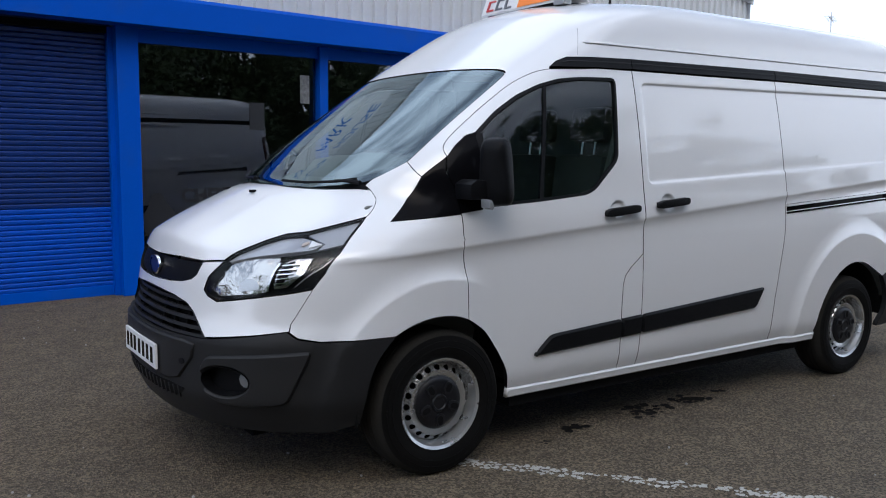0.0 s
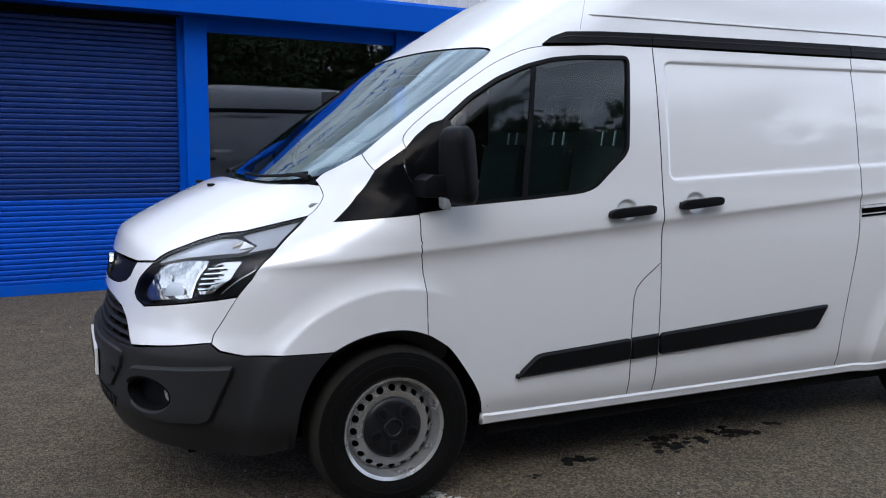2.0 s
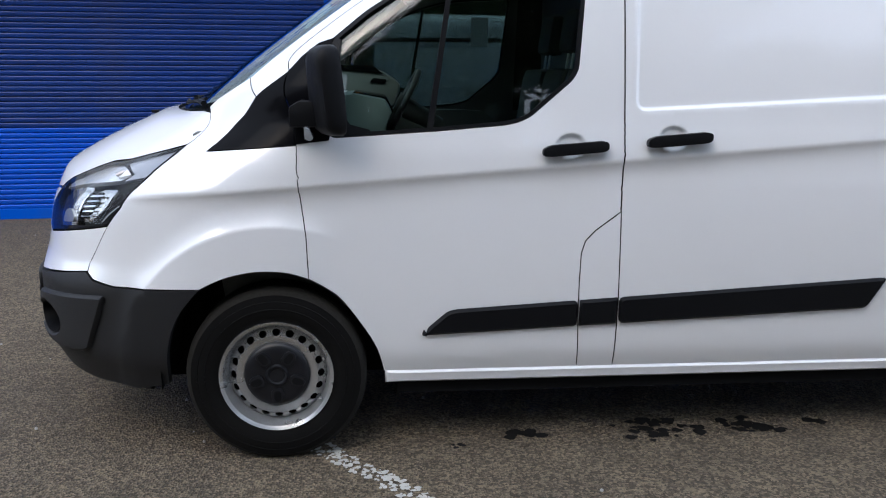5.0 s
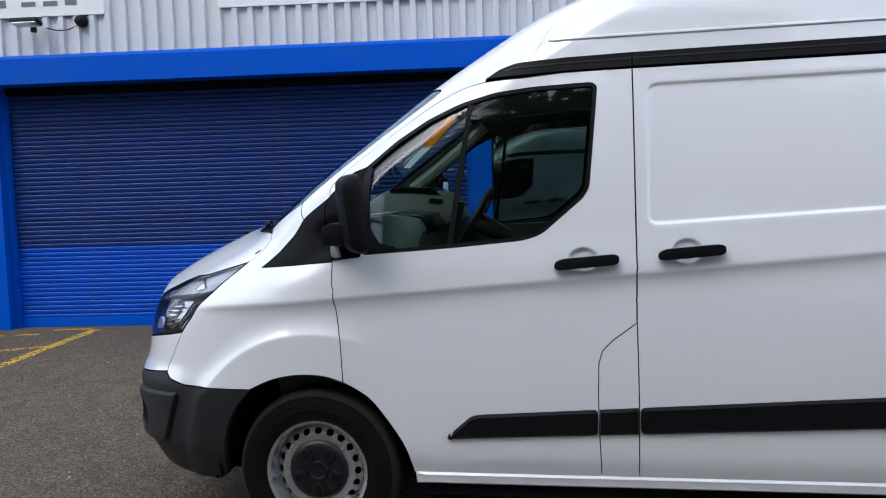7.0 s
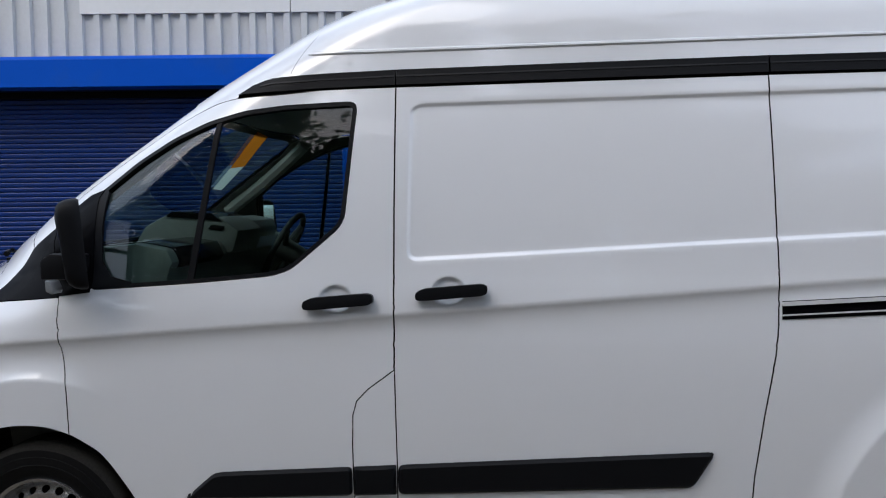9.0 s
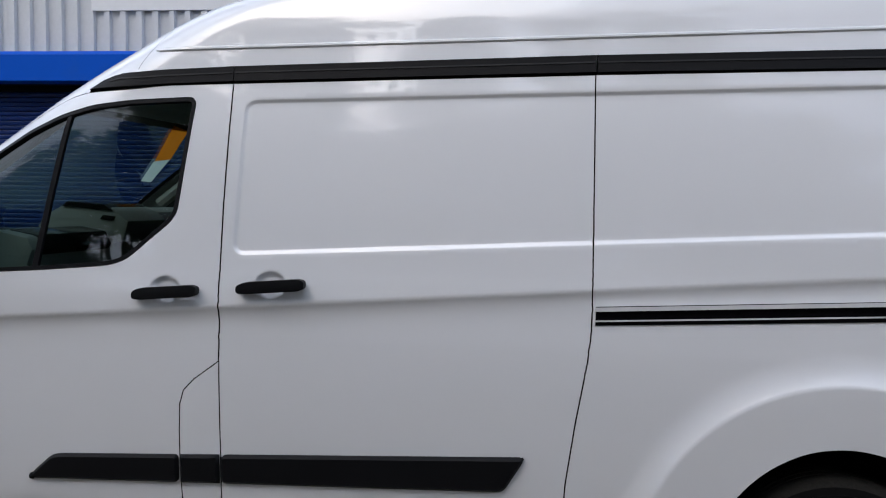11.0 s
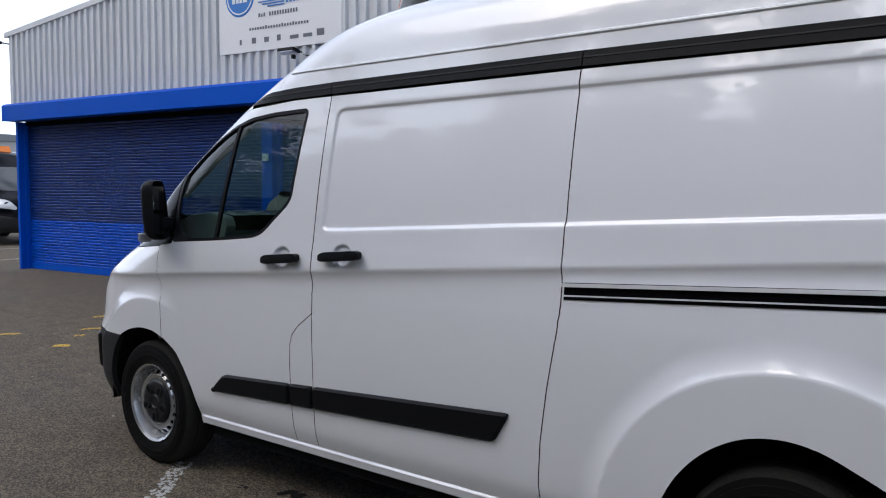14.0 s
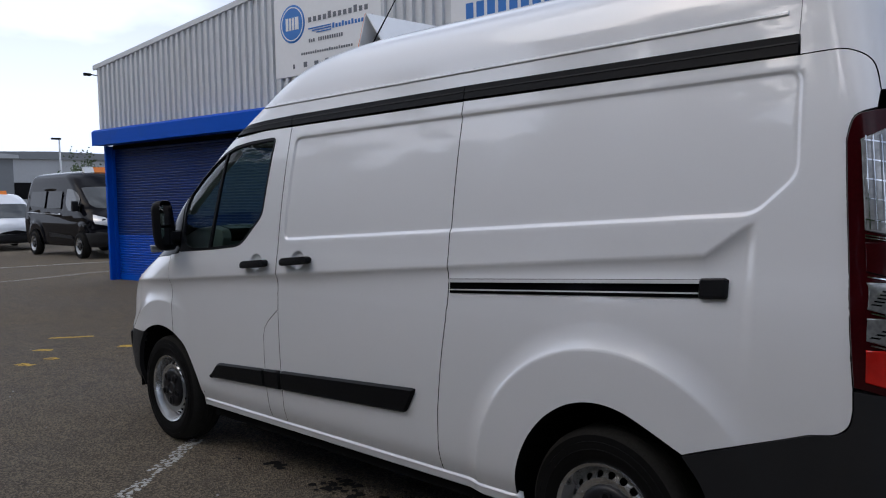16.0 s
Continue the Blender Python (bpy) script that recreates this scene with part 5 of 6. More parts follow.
part("dash_tray", prism([(.29, 1.365), (.30, 1.376), (.425, 1.356), (.452, 1.30), (.432, 1.275)], -.74, -.28, bevel=.006), GLOSSB, dash, "dark glovebox recess", True)
for y in (-.70, -.12, .12, .70):
    b = lathe([(0, -.004), (.032, -.006), (.042, -.010), (.045, 0)], 20)
    bmesh.ops.transform(b, matrix=Matrix.Translation((.405, y, 1.13)) @ Matrix.Rotation(radians(90), 4, "Z"), verts=b.verts)
    part("air_vent", b, GLOSSB, dash, "", True)
part("paper", box((.13, -.66, 1.3605), (.27, -.48, 1.3625), 0, Matrix.Translation((.13, -.5, 1.361)) @ Matrix.Rotation(radians(-5.4), 4, "Y") @ Matrix.Translation((-.13, .5, -1.361))), SIGNW, dash, "white sheet of paper")
wc, tilt = Vector((.52, .40, 1.285)), Matrix.Rotation(radians(-62), 4, "Y")
sw = part("steering_wheel", tube([wc + (tilt.to_3x3() @ Vector((.19 * math.cos(a), .19 * math.sin(a), 0))) for a in np.linspace(0, math.tau, 40)[:-1]], .016, 10, None, True), CABIN, van, "dark three-spoke steering wheel", True)
bm = bmesh.new()
for a in (0, 130, 230):
    tube([wc, wc + tilt.to_3x3() @ Vector((.185 * math.cos(radians(a + 180)), .185 * math.sin(radians(a + 180)), 0))], .018, 8, bm)
tube([wc + tilt.to_3x3() @ Vector((0, 0, .03)), wc + tilt.to_3x3() @ Vector((0, 0, -.22))], [.06, .04], 14, bm)
part("spokes", bm, CABIN, sw, "", True)
for y0, y1 in ((.17, .68), (-.30, .13), (-.76, -.33)):
    seat = part("seat", box((.72, y0, .72), (1.24, y1, .88), .05), FABRIC, van, "dark fabric cab seat", True)
    part("seat_base", box((.76, y0 + .05, .50), (1.18, y1 - .05, .72), .02), CABIN, seat)
    rot = Matrix.Translation((1.19, 0, .86)) @ Matrix.Rotation(radians(8), 4, "Y") @ Matrix.Translation((-1.10, 0, -.86))
    part("seat_back", box((1.02, y0 + .02, .84), (1.15, y1 - .02, 1.47), .05, rot), FABRIC, seat, "", True)
    yc = (y0 + y1) / 2
    part("headrest", box((1.06, yc - .14, 1.545), (1.15, yc + .14, 1.74), .035, rot), FABRIC, seat, "", True)
    bm = bmesh.new()
    for dy in (-.05, .05):
        tube([rot @ Vector((1.10, yc + dy, 1.45)), rot @ Vector((1.10, yc + dy, 1.58))], .006, 8, bm)
    part("headrest_post", bm, ALU, seat, "", True)
part("seat_belt", tube([(1.27, -.78, 1.62), (1.22, -.74, 1.30), (1.12, -.70, .92)], [.022, .022, .022], 4), mat("belt_grey", (.10, .10, .10), .8), van)
for sd in (-1, 1):
    bm = prism([(.16, .86), (.48, .78), (.50, .50), (1.22, .50), (1.24, 1.05), (1.00, 1.235), (.86, 1.245), (.20, 1.225), (.16, 1.10)], sd * .90, sd * .85)
    part("door_trim", bm, CABIN, door_l if sd < 0 else door_r)
    pts = [(-.40, 1.50), (-.385, 1.56), (-.375, 1.66), (-.40, 1.78), (-.43, 1.86)]
    part("pillar_trim", tube(on_skin(pts, -.045, sd), .035, 8), CABINL, van, "pale pillar trim", True)
stick = sheet("screen_sticker", [(-.935, 1.885), (-.79, 1.870), (-.675, 1.725), (-.775, 1.712)], printed_film("orange_film", (.90, .25, .02)), van, SKINC, step=0.04, gap=0, side=1, lift=-0.012, thick=0.002, label="orange and white windscreen sticker")
sheet("sticker_foot", [(-.777, 1.710), (-.677, 1.723), (-.615, 1.60), (-.70, 1.605)], printed_film("white_film", (.80, .80, .78)), stick, SKINC, step=0.04, gap=0, side=1, lift=-0.012, thick=0.002)

# ---- roof sign and aerial ----
sign = thing("roof_sign", "white and orange folded dealer sign on the van roof", "sign", (0, 0, 0))
ff, fb = [(1.20, 2.345), (1.205, 2.335), (1.295, 2.572), (1.288, 2.575)], [(1.300, 2.575), (1.294, 2.570), (1.455, 2.360), (1.465, 2.363)]
part("front_panel", prism(ff, -.33, .38), SIGNW, sign)
part("rear_panel", prism(fb, -.33, .38), SIGNW, sign)
part("orange_field", prism([(1.197, 2.350), (1.285, 2.575), (1.2875, 2.576), (1.1995, 2.350)], -.33, .02), ORANGE, sign)
for k, y in enumerate((.33, .24, .15)):
    bm = bmesh.new()
    for a0, a1, b0, b1 in ((.0, .018, .0, .07), (-.05, .018, .06, .07), (-.05, .018, .0, .01) if k != 2 else (-.05, .018, -.004, .006)):
        add_box(bm, (1.1985 + .09 * 0, y + a0 - .018, 2.362 + b0), (1.2045, y + a1 - .018, 2.362 + b1), 0, Matrix.Translation((1.2, 0, 2.35)) @ Matrix.Rotation(radians(21.0), 4, "Y") @ Matrix.Translation((-1.2035, 0, -2.35)))
    part("sign_mark", bm, GREYINK if k else REDP, sign)
bm = bmesh.new()
for y in (-.27, -.19, -.11):
    for z0, z1, w in ((2.43, 2.44, .05), (2.47, 2.48, .05), (2.43, 2.48, .01)):
        add_box(bm, (1.383, y, z0), (1.3845, y + w, z1), 0, Matrix.Translation((1.38, 0, 2.46)) @ Matrix.Rotation(radians(-37.5), 4, "Y") @ Matrix.Translation((-1.3795, 0, -2.46)))
part("sign_mark", bm, REDP, sign)
part("sign_foot", box((1.22, -.30, 2.30), (1.44, .34, 2.352), .01), BLACKP, sign)
part("sign_bracket", box((1.18, -.42, 2.31), (1.24, -.33, 2.35), .008), ALU, sign)
aer = part("aerial", tube([(1.50, -.46, 2.33), (1.505, -.458, 2.37), (1.75, -.38, 2.74)], [.010, .005, .0016], 8), BLACKP, van, "thin black whip aerial", True)

# ---- signs and lamps on the unit ----
def wall_thing(name, label, category, group=""):
    o = thing(name, label, category, group=group)
    o.matrix_world = unit.matrix_world.copy()
    return o


ws = wall_thing("company_sign", "white company board with a blue roundel and grey print", "sign")
part("board", box((-6.28, -.062, 3.44), (-3.96, -.036, 4.66), .003), SIGNW, ws)
b = lathe([(0, -.004), (.27, -.004), (.29, 0)], 40)
bmesh.ops.translate(b, vec=(-5.85, -.0635, 4.235), verts=b.verts)
part("roundel", b, BLUEP, ws)
b = lathe([(.240, -.0065), (.258, -.0065), (.258, 0), (.240, 0), (.240, -.0065)], 40)
bmesh.ops.translate(b, vec=(-5.85, -.0635, 4.235), verts=b.verts)
part("roundel_ring", b, SIGNW, ws)
for x0, x1, z0, z1, m in ((-6.00, -5.94, 4.14, 4.33, SIGNW), (-5.92, -5.87, 4.14, 4.33, SIGNW), (-5.85, -5.80, 4.14, 4.33, SIGNW), (-5.78, -5.70, 4.14, 4.33, SIGNW),
                          (-5.48, -4.98, 4.10, 4.118, BLUEP), (-5.40, -4.98, 4.065, 4.082, BLUEP), (-5.30, -4.98, 4.03, 4.045, BLUEP)):
    part("print_bar", box((x0, -.0705, z0), (x1, -.064, z1)), m, ws)


def print_row(x0, x1, z0, z1, n, m, tall=()):
    """A word that cannot be told: a row of upright bars of its size."""
    bm, w = bmesh.new(), (x1 - x0) / n
    for k in range(n):
        add_box(bm, (x0 + k * w, -.0665, z0), (x0 + (k + .62) * w, -.064, z1 + ((z1 - z0) * .35 if k in tall else 0)))
    part("print_bar", bm, m, ws)


print_row(-5.48, -4.17, 4.205, 4.280, 12, GREYINK, (4, 9))
print_row(-4.95, -4.28, 4.05, 4.105, 10, BLUEP, (0, 3, 6))
print_row(-4.24, -4.10, 4.05, 4.105, 3, GREYINK, (0, 2))
print_row(-5.48, -5.33, 3.905, 3.945, 3, GREYINK, (0, 2))
print_row(-5.27, -4.72, 3.905, 3.960, 11, GREYINK)
print_row(-5.66, -4.52, 3.735, 3.770, 22, GREYINK, (6, 12, 16))
for k, (w, h) in enumerate(((.04, .07), (.08, .08), (.09, .07), (.07, .08), (.16, .05), (.16, .05), (.13, .09))):
    part("print_bar", box((-5.86 + k * .245, -.0665, 3.55), (-5.86 + k * .245 + w, -.064, 3.55 + h)), GREYINK, ws)

w2 = wall_thing("long_sign", "long pale sign board with blue capital letters", "sign")
part("board", box((-2.70, -.062, 3.45), (-.575, -.036, 4.55), .003), SIGNW, w2)
part("board", box((-.565, -.062, 3.45), (1.55, -.036, 4.55), .003), SIGNW, w2)
for txt, x, z, gap in (("HOUSE", .29, 4.24, 1.0), ("NIUM", -.86, 4.24, 1.0), ("PARK", .34, 3.76, 1.05), ("NESS", -.80, 3.76, 1.0)):
    cu = bpy.data.curves.new("letters", "FONT")
    cu.body, cu.size, cu.extrude, cu.space_character = txt, .335, .002, gap
    o = new("letters_curve", cu)
    me = o.to_mesh().copy()
    bpy.data.objects.remove(o)
    bm = bmesh.new()
    bm.from_mesh(me)
    bmesh.ops.transform(bm, matrix=Matrix.Translation((x, -.0655, z)) @ Matrix.Rotation(radians(90), 4, "X"), verts=bm.verts)
    part("letters", bm, BLUEP, w2, "blue capital letters")
for k in range(9):
    x = -2.45 + k * .17
    if k < 8:
        part("print_bar", box((x, -.0665, 4.24), (x + .12, -.063, 4.47)), BLUEP, w2)
    part("print_bar", box((x, -.0665, 3.76), (x + .12, -.063, 3.99)), BLUEP, w2) if k < 8 else None

fl = wall_thing("floodlight", "black floodlight on a short arm below the sign", "floodlight")
part("body", box((-4.90, -.30, 3.325), (-4.60, -.16, 3.37), .008, Matrix.Translation((-4.75, -.2, 3.34)) @ Matrix.Rotation(radians(-14), 4, "X") @ Matrix.Translation((4.75, .2, -3.34))), BLACKP, fl)
part("glass", box((-4.885, -.29, 3.318), (-4.615, -.17, 3.3235), 0, Matrix.Translation((-4.75, -.2, 3.34)) @ Matrix.Rotation(radians(-14), 4, "X") @ Matrix.Translation((4.75, .2, -3.34))), ALU, fl)
part("arm", tube([(-4.68, -.03, 3.36), (-4.66, -.20, 3.34), (-4.60, -.20, 3.33)], .012, 6), BLACKP, fl)
part("sensor", box((-4.70, -.24, 3.245), (-4.65, -.19, 3.30), .008), BLACKP, fl)
cc = wall_thing("wall_camera", "small black camera with a cable on the cladding", "camera")
part("body", lathe([(0, -.10), (.05, -.09), (.06, -.05), (.06, 0)], 18), BLACKP, cc).location = (-4.22, -.03, 3.37)
part("cable", tube([(-4.60, -.10, 3.31), (-4.50, -.06, 3.285), (-4.38, -.05, 3.29), (-4.25, -.05, 3.34)], .006, 6), BLACKP, cc)
c2 = wall_thing("wall_camera", "small black dome camera on the cladding", "camera")
part("body", lathe([(0, -.13), (.05, -.12), (.07, -.06), (.07, 0)], 18), BLACKP, c2).location = (-3.15, -.03, 4.42)
kp = wall_thing("switch_box", "small pale key-switch box on the blue pillar", "switch")
part("body", box((-5.445, -.055, 1.90), (-5.345, -.021, 2.00), .006), SIGNW, kp)
part("button", box((-5.41, -.060, 1.935), (-5.38, -.0555, 1.965)), GREYINK, kp)
c3 = wall_thing("corner_camera", "black bracket camera at the building's corner", "camera")
part("bracket", tube([(WX0 + .02, -.02, 4.12), (WX0 - .06, -.12, 4.14), (WX0 - .10, -.16, 4.14)], .012, 6), BLACKP, c3)
part("body", box((WX0 - .13, -.24, 4.115), (WX0 - .07, -.10, 4.17), .01), BLACKP, c3)
c4 = wall_thing("corner_camera", "pale camera on the far verge of the unit", "camera")
part("body", box((WX1 - .25, -.30, 4.28), (WX1 - .05, -.08, 4.36), .01), SIGNW, c4)

# ---- yard markings ----
WLINE = mat("worn_white_line", (.47, .46, .42), .8, grain=40, var=.15)
YLINE = mat("worn_yellow_line", (.60, .38, .06), .8, grain=40, var=.2)
rng = random.Random(4)


def flakes(name, label, material, a, b, width, density, gap_scale, z=.0035):
    """A worn painted line: what is left of it, in uneven flakes."""
    a, b = Vector(a), Vector(b)
    d = (b - a)
    ln = d.length
    d.normalize()
    nrm = Vector((-d.y, d.x))
    bm = bmesh.new()
    t = 0.0
    while t < ln:
        for k in range(density):
            u, w = t + rng.uniform(0, .05), rng.uniform(-.5, .5) * width
            if noise.noise(Vector((u * gap_scale, w * 9, 3.3))) < -.42 or noise.noise(Vector((u * 38, w * 38, 1.1))) < -.02 + .25 * abs(w / width * 2) ** 3:
                continue
            c = a + d * u + nrm * w
            r = rng.uniform(.004, .014)
            n = rng.randint(5, 7)
            ph = rng.uniform(0, 6)
            vs = [bm.verts.new((c.x + r * rng.uniform(.5, 1.2) * math.cos(ph + i * math.tau / n), c.y + r * rng.uniform(.5, 1.2) * math.sin(ph + i * math.tau / n), z + rng.uniform(0, .0015))) for i in range(n)]
            bm.faces.new(vs)
        t += .05
    return tagged(part(name, bm, material), label, "road marking", kind="stuff")


flakes("bay_line", "worn white bay line flaking off the asphalt", WLINE, (.13, -.86), (2.4, -3.50), .10, 44, 4.0)
flakes("yellow_line", "worn yellow line by the shutters", YLINE, (-4.22, 4.28), (-3.95, 1.9), .13, 120, 1.2)
flakes("yellow_line", "worn yellow line by the shutters", YLINE, (-4.10, 3.35), (-5.3, 2.6), .08, 60, 2.0)
for a, b in (((-4.95, 3.95), (-4.72, 3.98)), ((-4.70, 4.25), (-4.35, 4.32)), ((-4.95, .05), (-4.65, .45)), ((-4.25, -.35), (-4.12, -.25)), ((-3.65, -.45), (-3.52, -.38)), ((-3.75, .36), (-3.62, .42)), ((-3.55, -.75), (-3.40, -.68)), ((-5.3, 3.7), (-5.1, 3.9)), ((-5.14, 1.50), (-5.10, 1.95)), ((-4.45, .98), (-4.37, 1.14)), ((-3.74, .32), (-3.70, .44)), ((-4.12, .73), (-4.08, .80))):
    flakes("yellow_mark", "broken remnant of a yellow line", YLINE, a, b, .09, 120, 1.6)
flakes("pale_line", "worn pale line across the yard", WLINE, (-17.8, 2.2), (-17.0, 6.6), .25, 110, .6)
flakes("pale_line", "worn pale line across the yard", WLINE, (-13.0, 1.0), (-14.2, 5.4), .30, 60, .6)
OIL = mat("oil_stain", (.007, .0065, .006), .7, spec=.2, var=.2)
bm = bmesh.new()
for cx, cy, r, k in ((1.52, -.80, .10, 40), (1.93, -.79, .075, 28), (.96, -.80, .05, 14), (1.72, -.80, .05, 5), (2.25, -.78, .04, 4), (.70, -.92, .03, 4)):
    for _ in range(k):
        x, y = cx + rng.gauss(0, r * .7), cy + rng.gauss(0, r * .5)
        q, n, ph = rng.uniform(.008, .032), 8, rng.uniform(0, 6)
        bm.faces.new([bm.verts.new((x + q * 1.1 * rng.uniform(.6, 1.2) * math.cos(ph + i * math.tau / n), y + q * rng.uniform(.6, 1.2) * math.sin(ph + i * math.tau / n), .003 + _ * .00005)) for i in range(n)])
tagged(part("oil_stain", bm, OIL), "dark oil drips on the asphalt", "stain", kind="stuff")
bm = bmesh.new()
for _ in range(150):
    x, y, r = rng.uniform(-5, 5), rng.uniform(-3.6, 4.0), rng.uniform(.003, .008)
    bmesh.ops.create_icosphere(bm, subdivisions=1, radius=r, matrix=Matrix.Translation((x, y, r * .4)))
tagged(part("loose_chips", bm, mat("stone_chip", (.34, .33, .31), .8, grain=30, var=.2)), "loose pale chips of stone on the asphalt", "gravel", kind="stuff")


# ---- other vehicles in the yard ----
def parked_van(paint, label, at, rz, scale, low=1.0):
    """A van further off, cut from the same kind of skin in coarser sheets."""
    v = thing("parked_van", label, "van", at, rz, "vans parked across the yard")
    v.scale = (scale, scale, scale * low)
    end = [(float(VT(a) - TL - VN(a) - VL(a)) + .9, a) for a in np.arange(.30, 2.76, .07)]
    body = sheet("body", [(-1.2, .30)] + end + [(-1.2, 2.75)], paint, v, SKINC, holes=[], step=.06, gap=0, thick=0, both=True)
    sheet("windscreen", SCREEN, FARSCREEN, v, SKINC, step=.06, lift=.010, thick=.004, both=True)
    for sd in (-1, 1):
        sheet("side_window", WINDOW, FARSCREEN, v, SIDE, step=.06, side=sd, lift=.016, thick=.004)
        sheet("side_window", rounded([(1.42, 1.32), (1.42, 1.80), (2.45, 1.82), (2.45, 1.34)], .05), FARGLASS, v, SIDE, step=.06, side=sd, lift=.030, thick=.004)
        sheet("side_window", rounded([(2.62, 1.35), (2.62, 1.82), (3.80, 1.83), (3.80, 1.42)], .05), FARGLASS, v, SIDE, step=.06, side=sd, lift=.030, thick=.004)
        sheet("head_lamp", inset(HEADLAMP, .018), FARLAMP, v, SKINC, step=.06, side=sd, lift=.006, thick=.004)
        sheet("side_moulding", [(.60, .50), (.70, .585), (2.3, .66), (2.3, .55)], BLACKP, v, SIDE, step=.08, side=sd, lift=.02, thick=.02)
        sheet("wheel_arch", arc(0, .33, .42, 0, 360, 24)[:-1], DARK, v, SIDE, step=.08, side=sd, lift=.012, thick=.004)
        sheet("wheel_arch", arc(3.31, .33, .43, 0, 360, 24)[:-1], DARK, v, SIDE, step=.08, side=sd, lift=.03, thick=.004)
        # bright strip standing in for the light lines reflected along the side
        sheet("side_rail", [(1.40, 1.16), (1.40, 1.178), (3.95, 1.24), (3.95, 1.222)], ALU, v, SIDE, step=.08, side=sd, lift=.022, thick=.02)
        part("mirror", prism([(.10, 1.24), (.10, 1.50), (.17, 1.53), (.24, 1.50), (.24, 1.26)], sd * 1.00, sd * 1.16, bevel=.03), BLACKP, v, "black door mirror", True)
        b = [(-1.2, .664), (-.822, .661), (-.459, .714), (-.33, .675), (-.20, .677)] + S(*ARCH_F3) + [(-.60, .31), (-1.2, .31)]
    sheet("bumper", b, GREYP, v, SKINC, step=.06, lift=.008, thick=.004, both=True)
    sheet("grille", [(-1.2, .834), (-.915, .745), (-.825, .667), (-1.2, .667)], DARK, v, SKINC, step=.06, lift=.010, thick=.004, both=True)
    for x, y, r in ((0, -.868, 0), (3.31, -.868, 0), (0, .868, 180), (3.31, .868, 180)):
        w = copy_thing(first, pose(x, y * 1.13, .333, 0, 0, r))
        w.parent = v
    part("sign_board", prism([(1.16, 2.30), (1.40, 2.33), (1.36, 2.47), (1.26, 2.47)], .102, .36), SIGNW, v, "white roof sign")
    part("sign_board", prism([(1.16, 2.30), (1.40, 2.33), (1.36, 2.47), (1.26, 2.47)], -.30, .10), ORANGE, v, "orange roof sign")
    return v


BLACKPAINT = mat("black_paint", (.004, .004, .006), .06, spec=.07, var=.05)
FARGLASS = mat("far_window", (.004, .005, .005), .04, spec=.14, var=.1)
# grey base puts the sky's reflection and the pale cab into the glass colour
FARSCREEN = mat("far_screen", (.05, .054, .054), .06, spec=.5, var=.25, stain=2)
FARLAMP = mat("far_lamp", (.50, .51, .52), .25, metal=.3, var=.3)
parked_van(BLACKPAINT, "black high-roof minibus parked across the yard", (-19.25, 7.2, 0), 180, 1.085)
parked_van(WHITE, "white panel van with an orange roof sign across the yard", (-27.0, 6.6, 0), 176, 1.0, .86)
parked_van(WHITE, "white panel van parked far across the yard", (-33.5, 7.6, 0), 180, 1.15)

# ---- distance ----
FARW = mat("far_cladding", (.42, .43, .44), .7, grain=4, var=.06, stain=.1)
FARD = mat("far_grey_cladding", (.20, .21, .22), .7, grain=4, var=.06, stain=.1)


def far_shed(label, at, rz, w, d, h, m):
    sh = thing("far_shed", label, "building", at, rz, "sheds beyond the yard")
    part("wall", box((-w / 2, 0, 0), (w / 2, d, h)), m, sh)
    part("roof", prism([(-w / 2 - .3, h), (w / 2 + .3, h), (w / 2 + .3, h + .25), (0, h + .9), (-w / 2 - .3, h + .25)], -.3, d + .3), FARD if m is FARW else FARW, sh)
    n = int(w // 6)
    for k in range(n):
        x = -w / 2 + (k + .5) * w / n
        part("window", box((x - 1.3, -.06, h * .35), (x + 1.3, -.01, h * .62)), GLOSSB, sh)
    return sh


far_shed("long pale grey shed beyond the yard", (-92, 32, 0), 92, 60, 14, 6.7, FARW)
far_shed("grey shed beyond the parked vans", (-58, 8.9, 0), 88, 15.8, 16, 4.9, FARD)
lp = thing("street_lamp", "tall grey street lamp beyond the yard", "lamp", (-51.0, 17.5, 0))
part("pole", tube([(0, 0, 0), (0, 0, 3), (0, 0, 5.9)], [.09, .075, .05], 10), ALU, lp, "", True)
part("lantern", box((-.12, -.50, 5.80), (.12, .10, 5.93), .04), GREYP, lp)
tv = thing("aerial_mast", "television aerial on a thin mast", "aerial", (21.3, 10.3, 0), 25)
part("mast", tube([(0, 0, 0), (0, 0, 5.7)], .02, 8), ALU, tv)
part("boom", tube([(-.7, 0, 5.50), (.7, 0, 5.50)], .010, 6), ALU, tv)
bm = bmesh.new()
for k in range(9):
    tube([(-.62 + k * .15, -.13, 5.50), (-.62 + k * .15, .13, 5.50)], .005, 5, bm)
part("element", bm, ALU, tv)

LEAF = mat("leaf", (.045, .075, .022), .55, grain=6, var=.35, stain=.8)
BARK = mat("bark", (.09, .075, .06), .9, grain=20, bump=.01, var=.25)


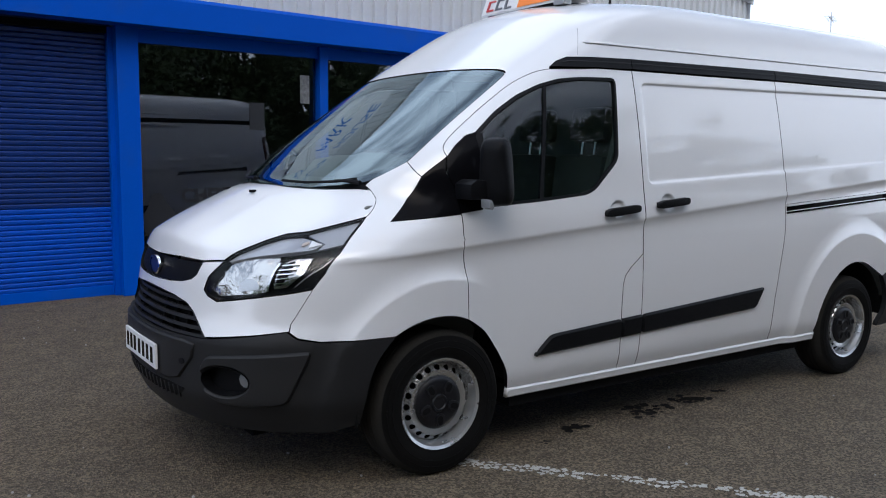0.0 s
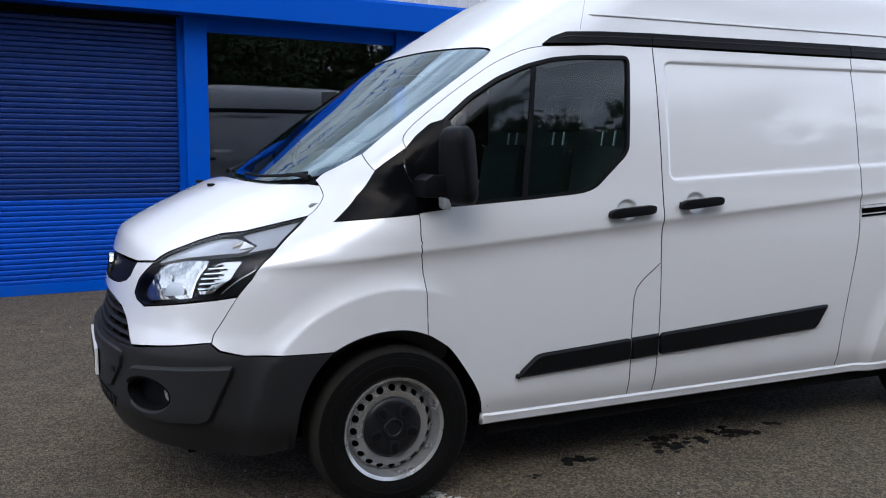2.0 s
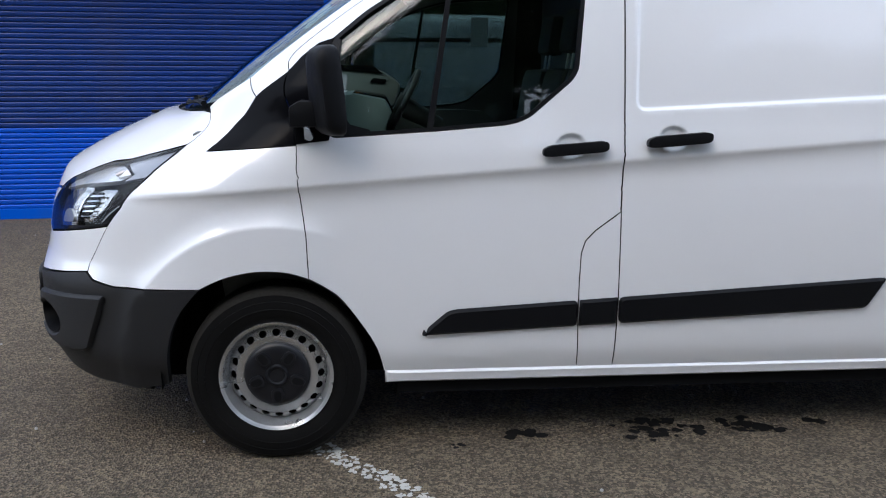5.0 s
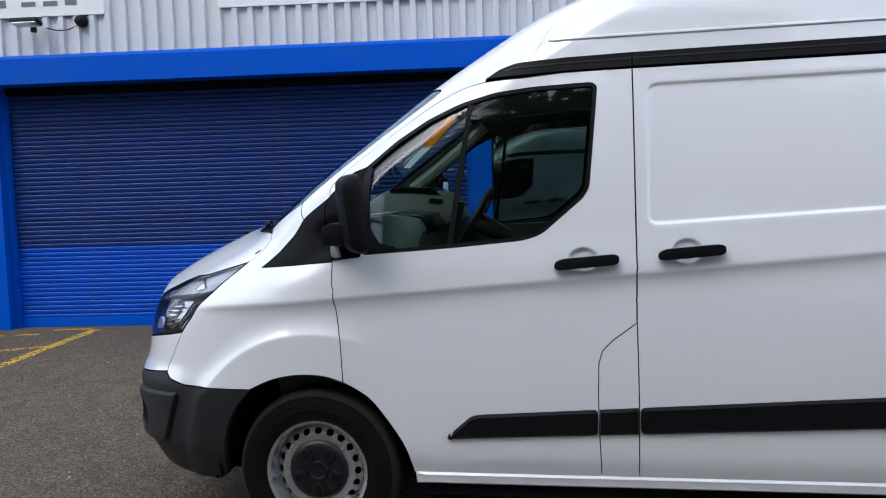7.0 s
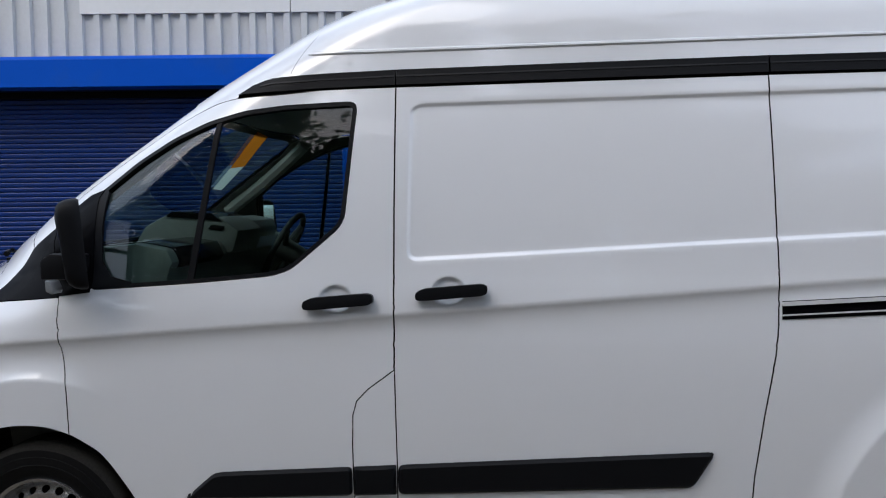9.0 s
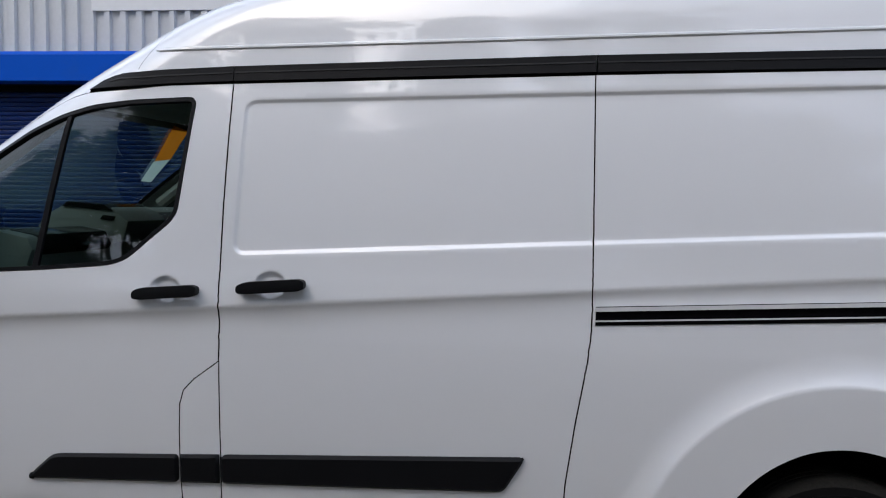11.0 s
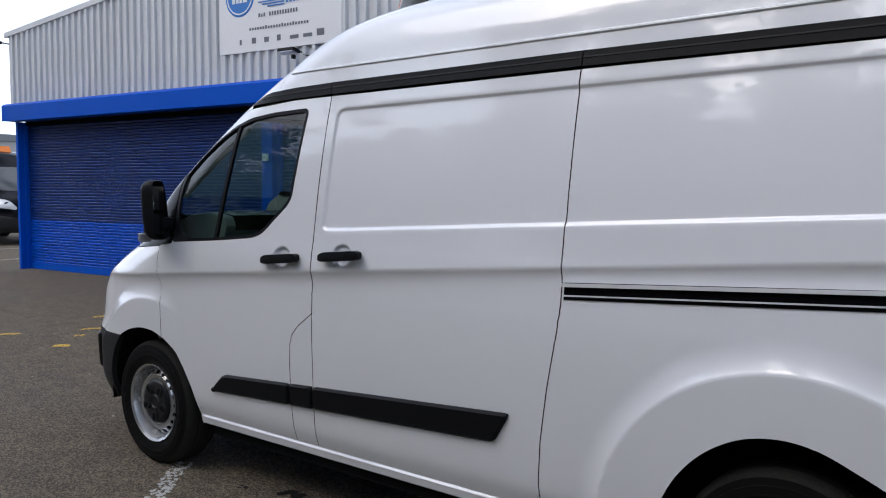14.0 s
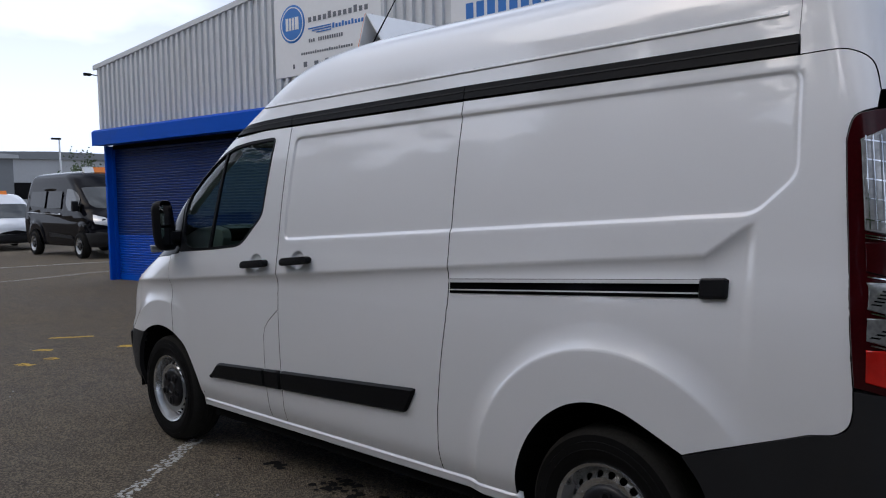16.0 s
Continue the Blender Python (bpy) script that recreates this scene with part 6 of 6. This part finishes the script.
def tree(name, label, at, height, spread, leaves, seed):
    r = random.Random(seed)
    t = thing(name, label, "tree", at, r.uniform(0, 360), "trees round the yard")
    bm = bmesh.new()
    top = height * .8
    tube([(0, 0, -.1), (.05, .04, top * .3), (-.06, .08, top * .65), (.05, 0, top)], [.20, .15, .09, .03], 9, bm)
    ends = []
    for k in range(13):
        a, z0 = k * 2.4 + r.uniform(-.4, .4), height * r.uniform(.18, .72)
        ln = spread * r.uniform(.55, 1.0) * (1.15 - z0 / height * .7)
        e = Vector((math.cos(a) * ln, math.sin(a) * ln, min(z0 + ln * r.uniform(.25, .8), height)))
        tube([(0, 0, z0), e * .5 + Vector((0, 0, z0 * .5 + .1)), e], [.06, .04, .012], 6, bm)
        ends.append(e)
    ends.append(Vector((0, 0, height * .93)))
    part("trunk", bm, BARK, t, "", True)
    clumps = []
    for e in ends:
        for _ in range(7):
            clumps.append((e * r.uniform(.55, 1.05) + Vector((r.gauss(0, .45), r.gauss(0, .45), r.gauss(.1, .40))), r.uniform(.30, .75)))
    V, FF = [], []
    for _ in range(leaves):
        c, q = r.choice(clumps)
        d = Vector((r.gauss(0, 1), r.gauss(0, 1), r.gauss(0, .8)))
        p = c + d * q * .55
        rot = Euler((r.uniform(0, 6.3), r.uniform(0, 6.3), r.uniform(0, 6.3))).to_matrix()
        w, h = r.uniform(.045, .085), r.uniform(.08, .15)
        i = len(V)
        V += [tuple(p + rot @ Vector(o)) for o in ((0, -h, 0), (w, 0, .015), (0, h, 0), (-w, 0, .015))]
        FF.append((i, i + 1, i + 2, i + 3))
    me = bpy.data.meshes.new("crown")
    me.from_pydata(V, [], FF)
    me.materials.append(LEAF)
    o = new("crown", me)
    o.parent = t
    return t


# added wall, never in view: keeps low bright sky out of the reflections
tagged(part("wall_south", box((-75, -19.2, 0), (45, -19.0, 2.6)), mat("unseen_wall", (.07, .065, .055), .9, grain=8, var=.3, stain=.5)), "plain dark wall added out of view behind the trees, for reflections", "wall", kind="structure")
# unseen trees for reflections; second row and far west ones added to darken them
for k, (x, y, h, sp) in enumerate(((-13, -14.5, 7.9, 2.8), (-8.6, -13.2, 6.9, 2.8), (-4.4, -14.2, 11.6, 3.2), (-.3, -13.2, 10.2, 3.0), (3.6, -14.0, 10.2, 3.1), (7.4, -13.5, 6.3, 2.7), (1.6, -16.5, 9.6, 3.2), (5.6, -16.8, 9.6, 3.2), (-2.4, -16.5, 9.4, 3.2), (9.8, -15.5, 6.2, 2.8), (12.8, -15.5, 6.6, 3.0), (16.8, -17, 7.4, 2.8), (21, -16, 6.5, 2.6), (-10.8, -16.8, 8.4, 3.2), (-18, -15, 8.0, 3.0), (-24, -16.5, 9.2, 3.4), (-30, -18, 10.2, 3.6), (-37, -20, 10, 3.8), (-45, -22, 11, 4.2), (-56, -24, 12, 4.6), (-68, -26, 12, 4.8))):
    tree("tree", "leafy green tree out of view at the edge of the yard, for reflections", (x, y * .9, 0), h * 1.2, sp * 1.12, int(17000 * (h / 8.5) ** 1.6), 20 + k)
tree("tree", "small leafy tree beyond the black minibus", (-37.5, 13.9, 0), 2.3, 1.0, 6000, 51)
tree("tree", "small leafy tree beyond the parked vans", (-62, 24, 0), 5.4, 2.2, 3000, 52)
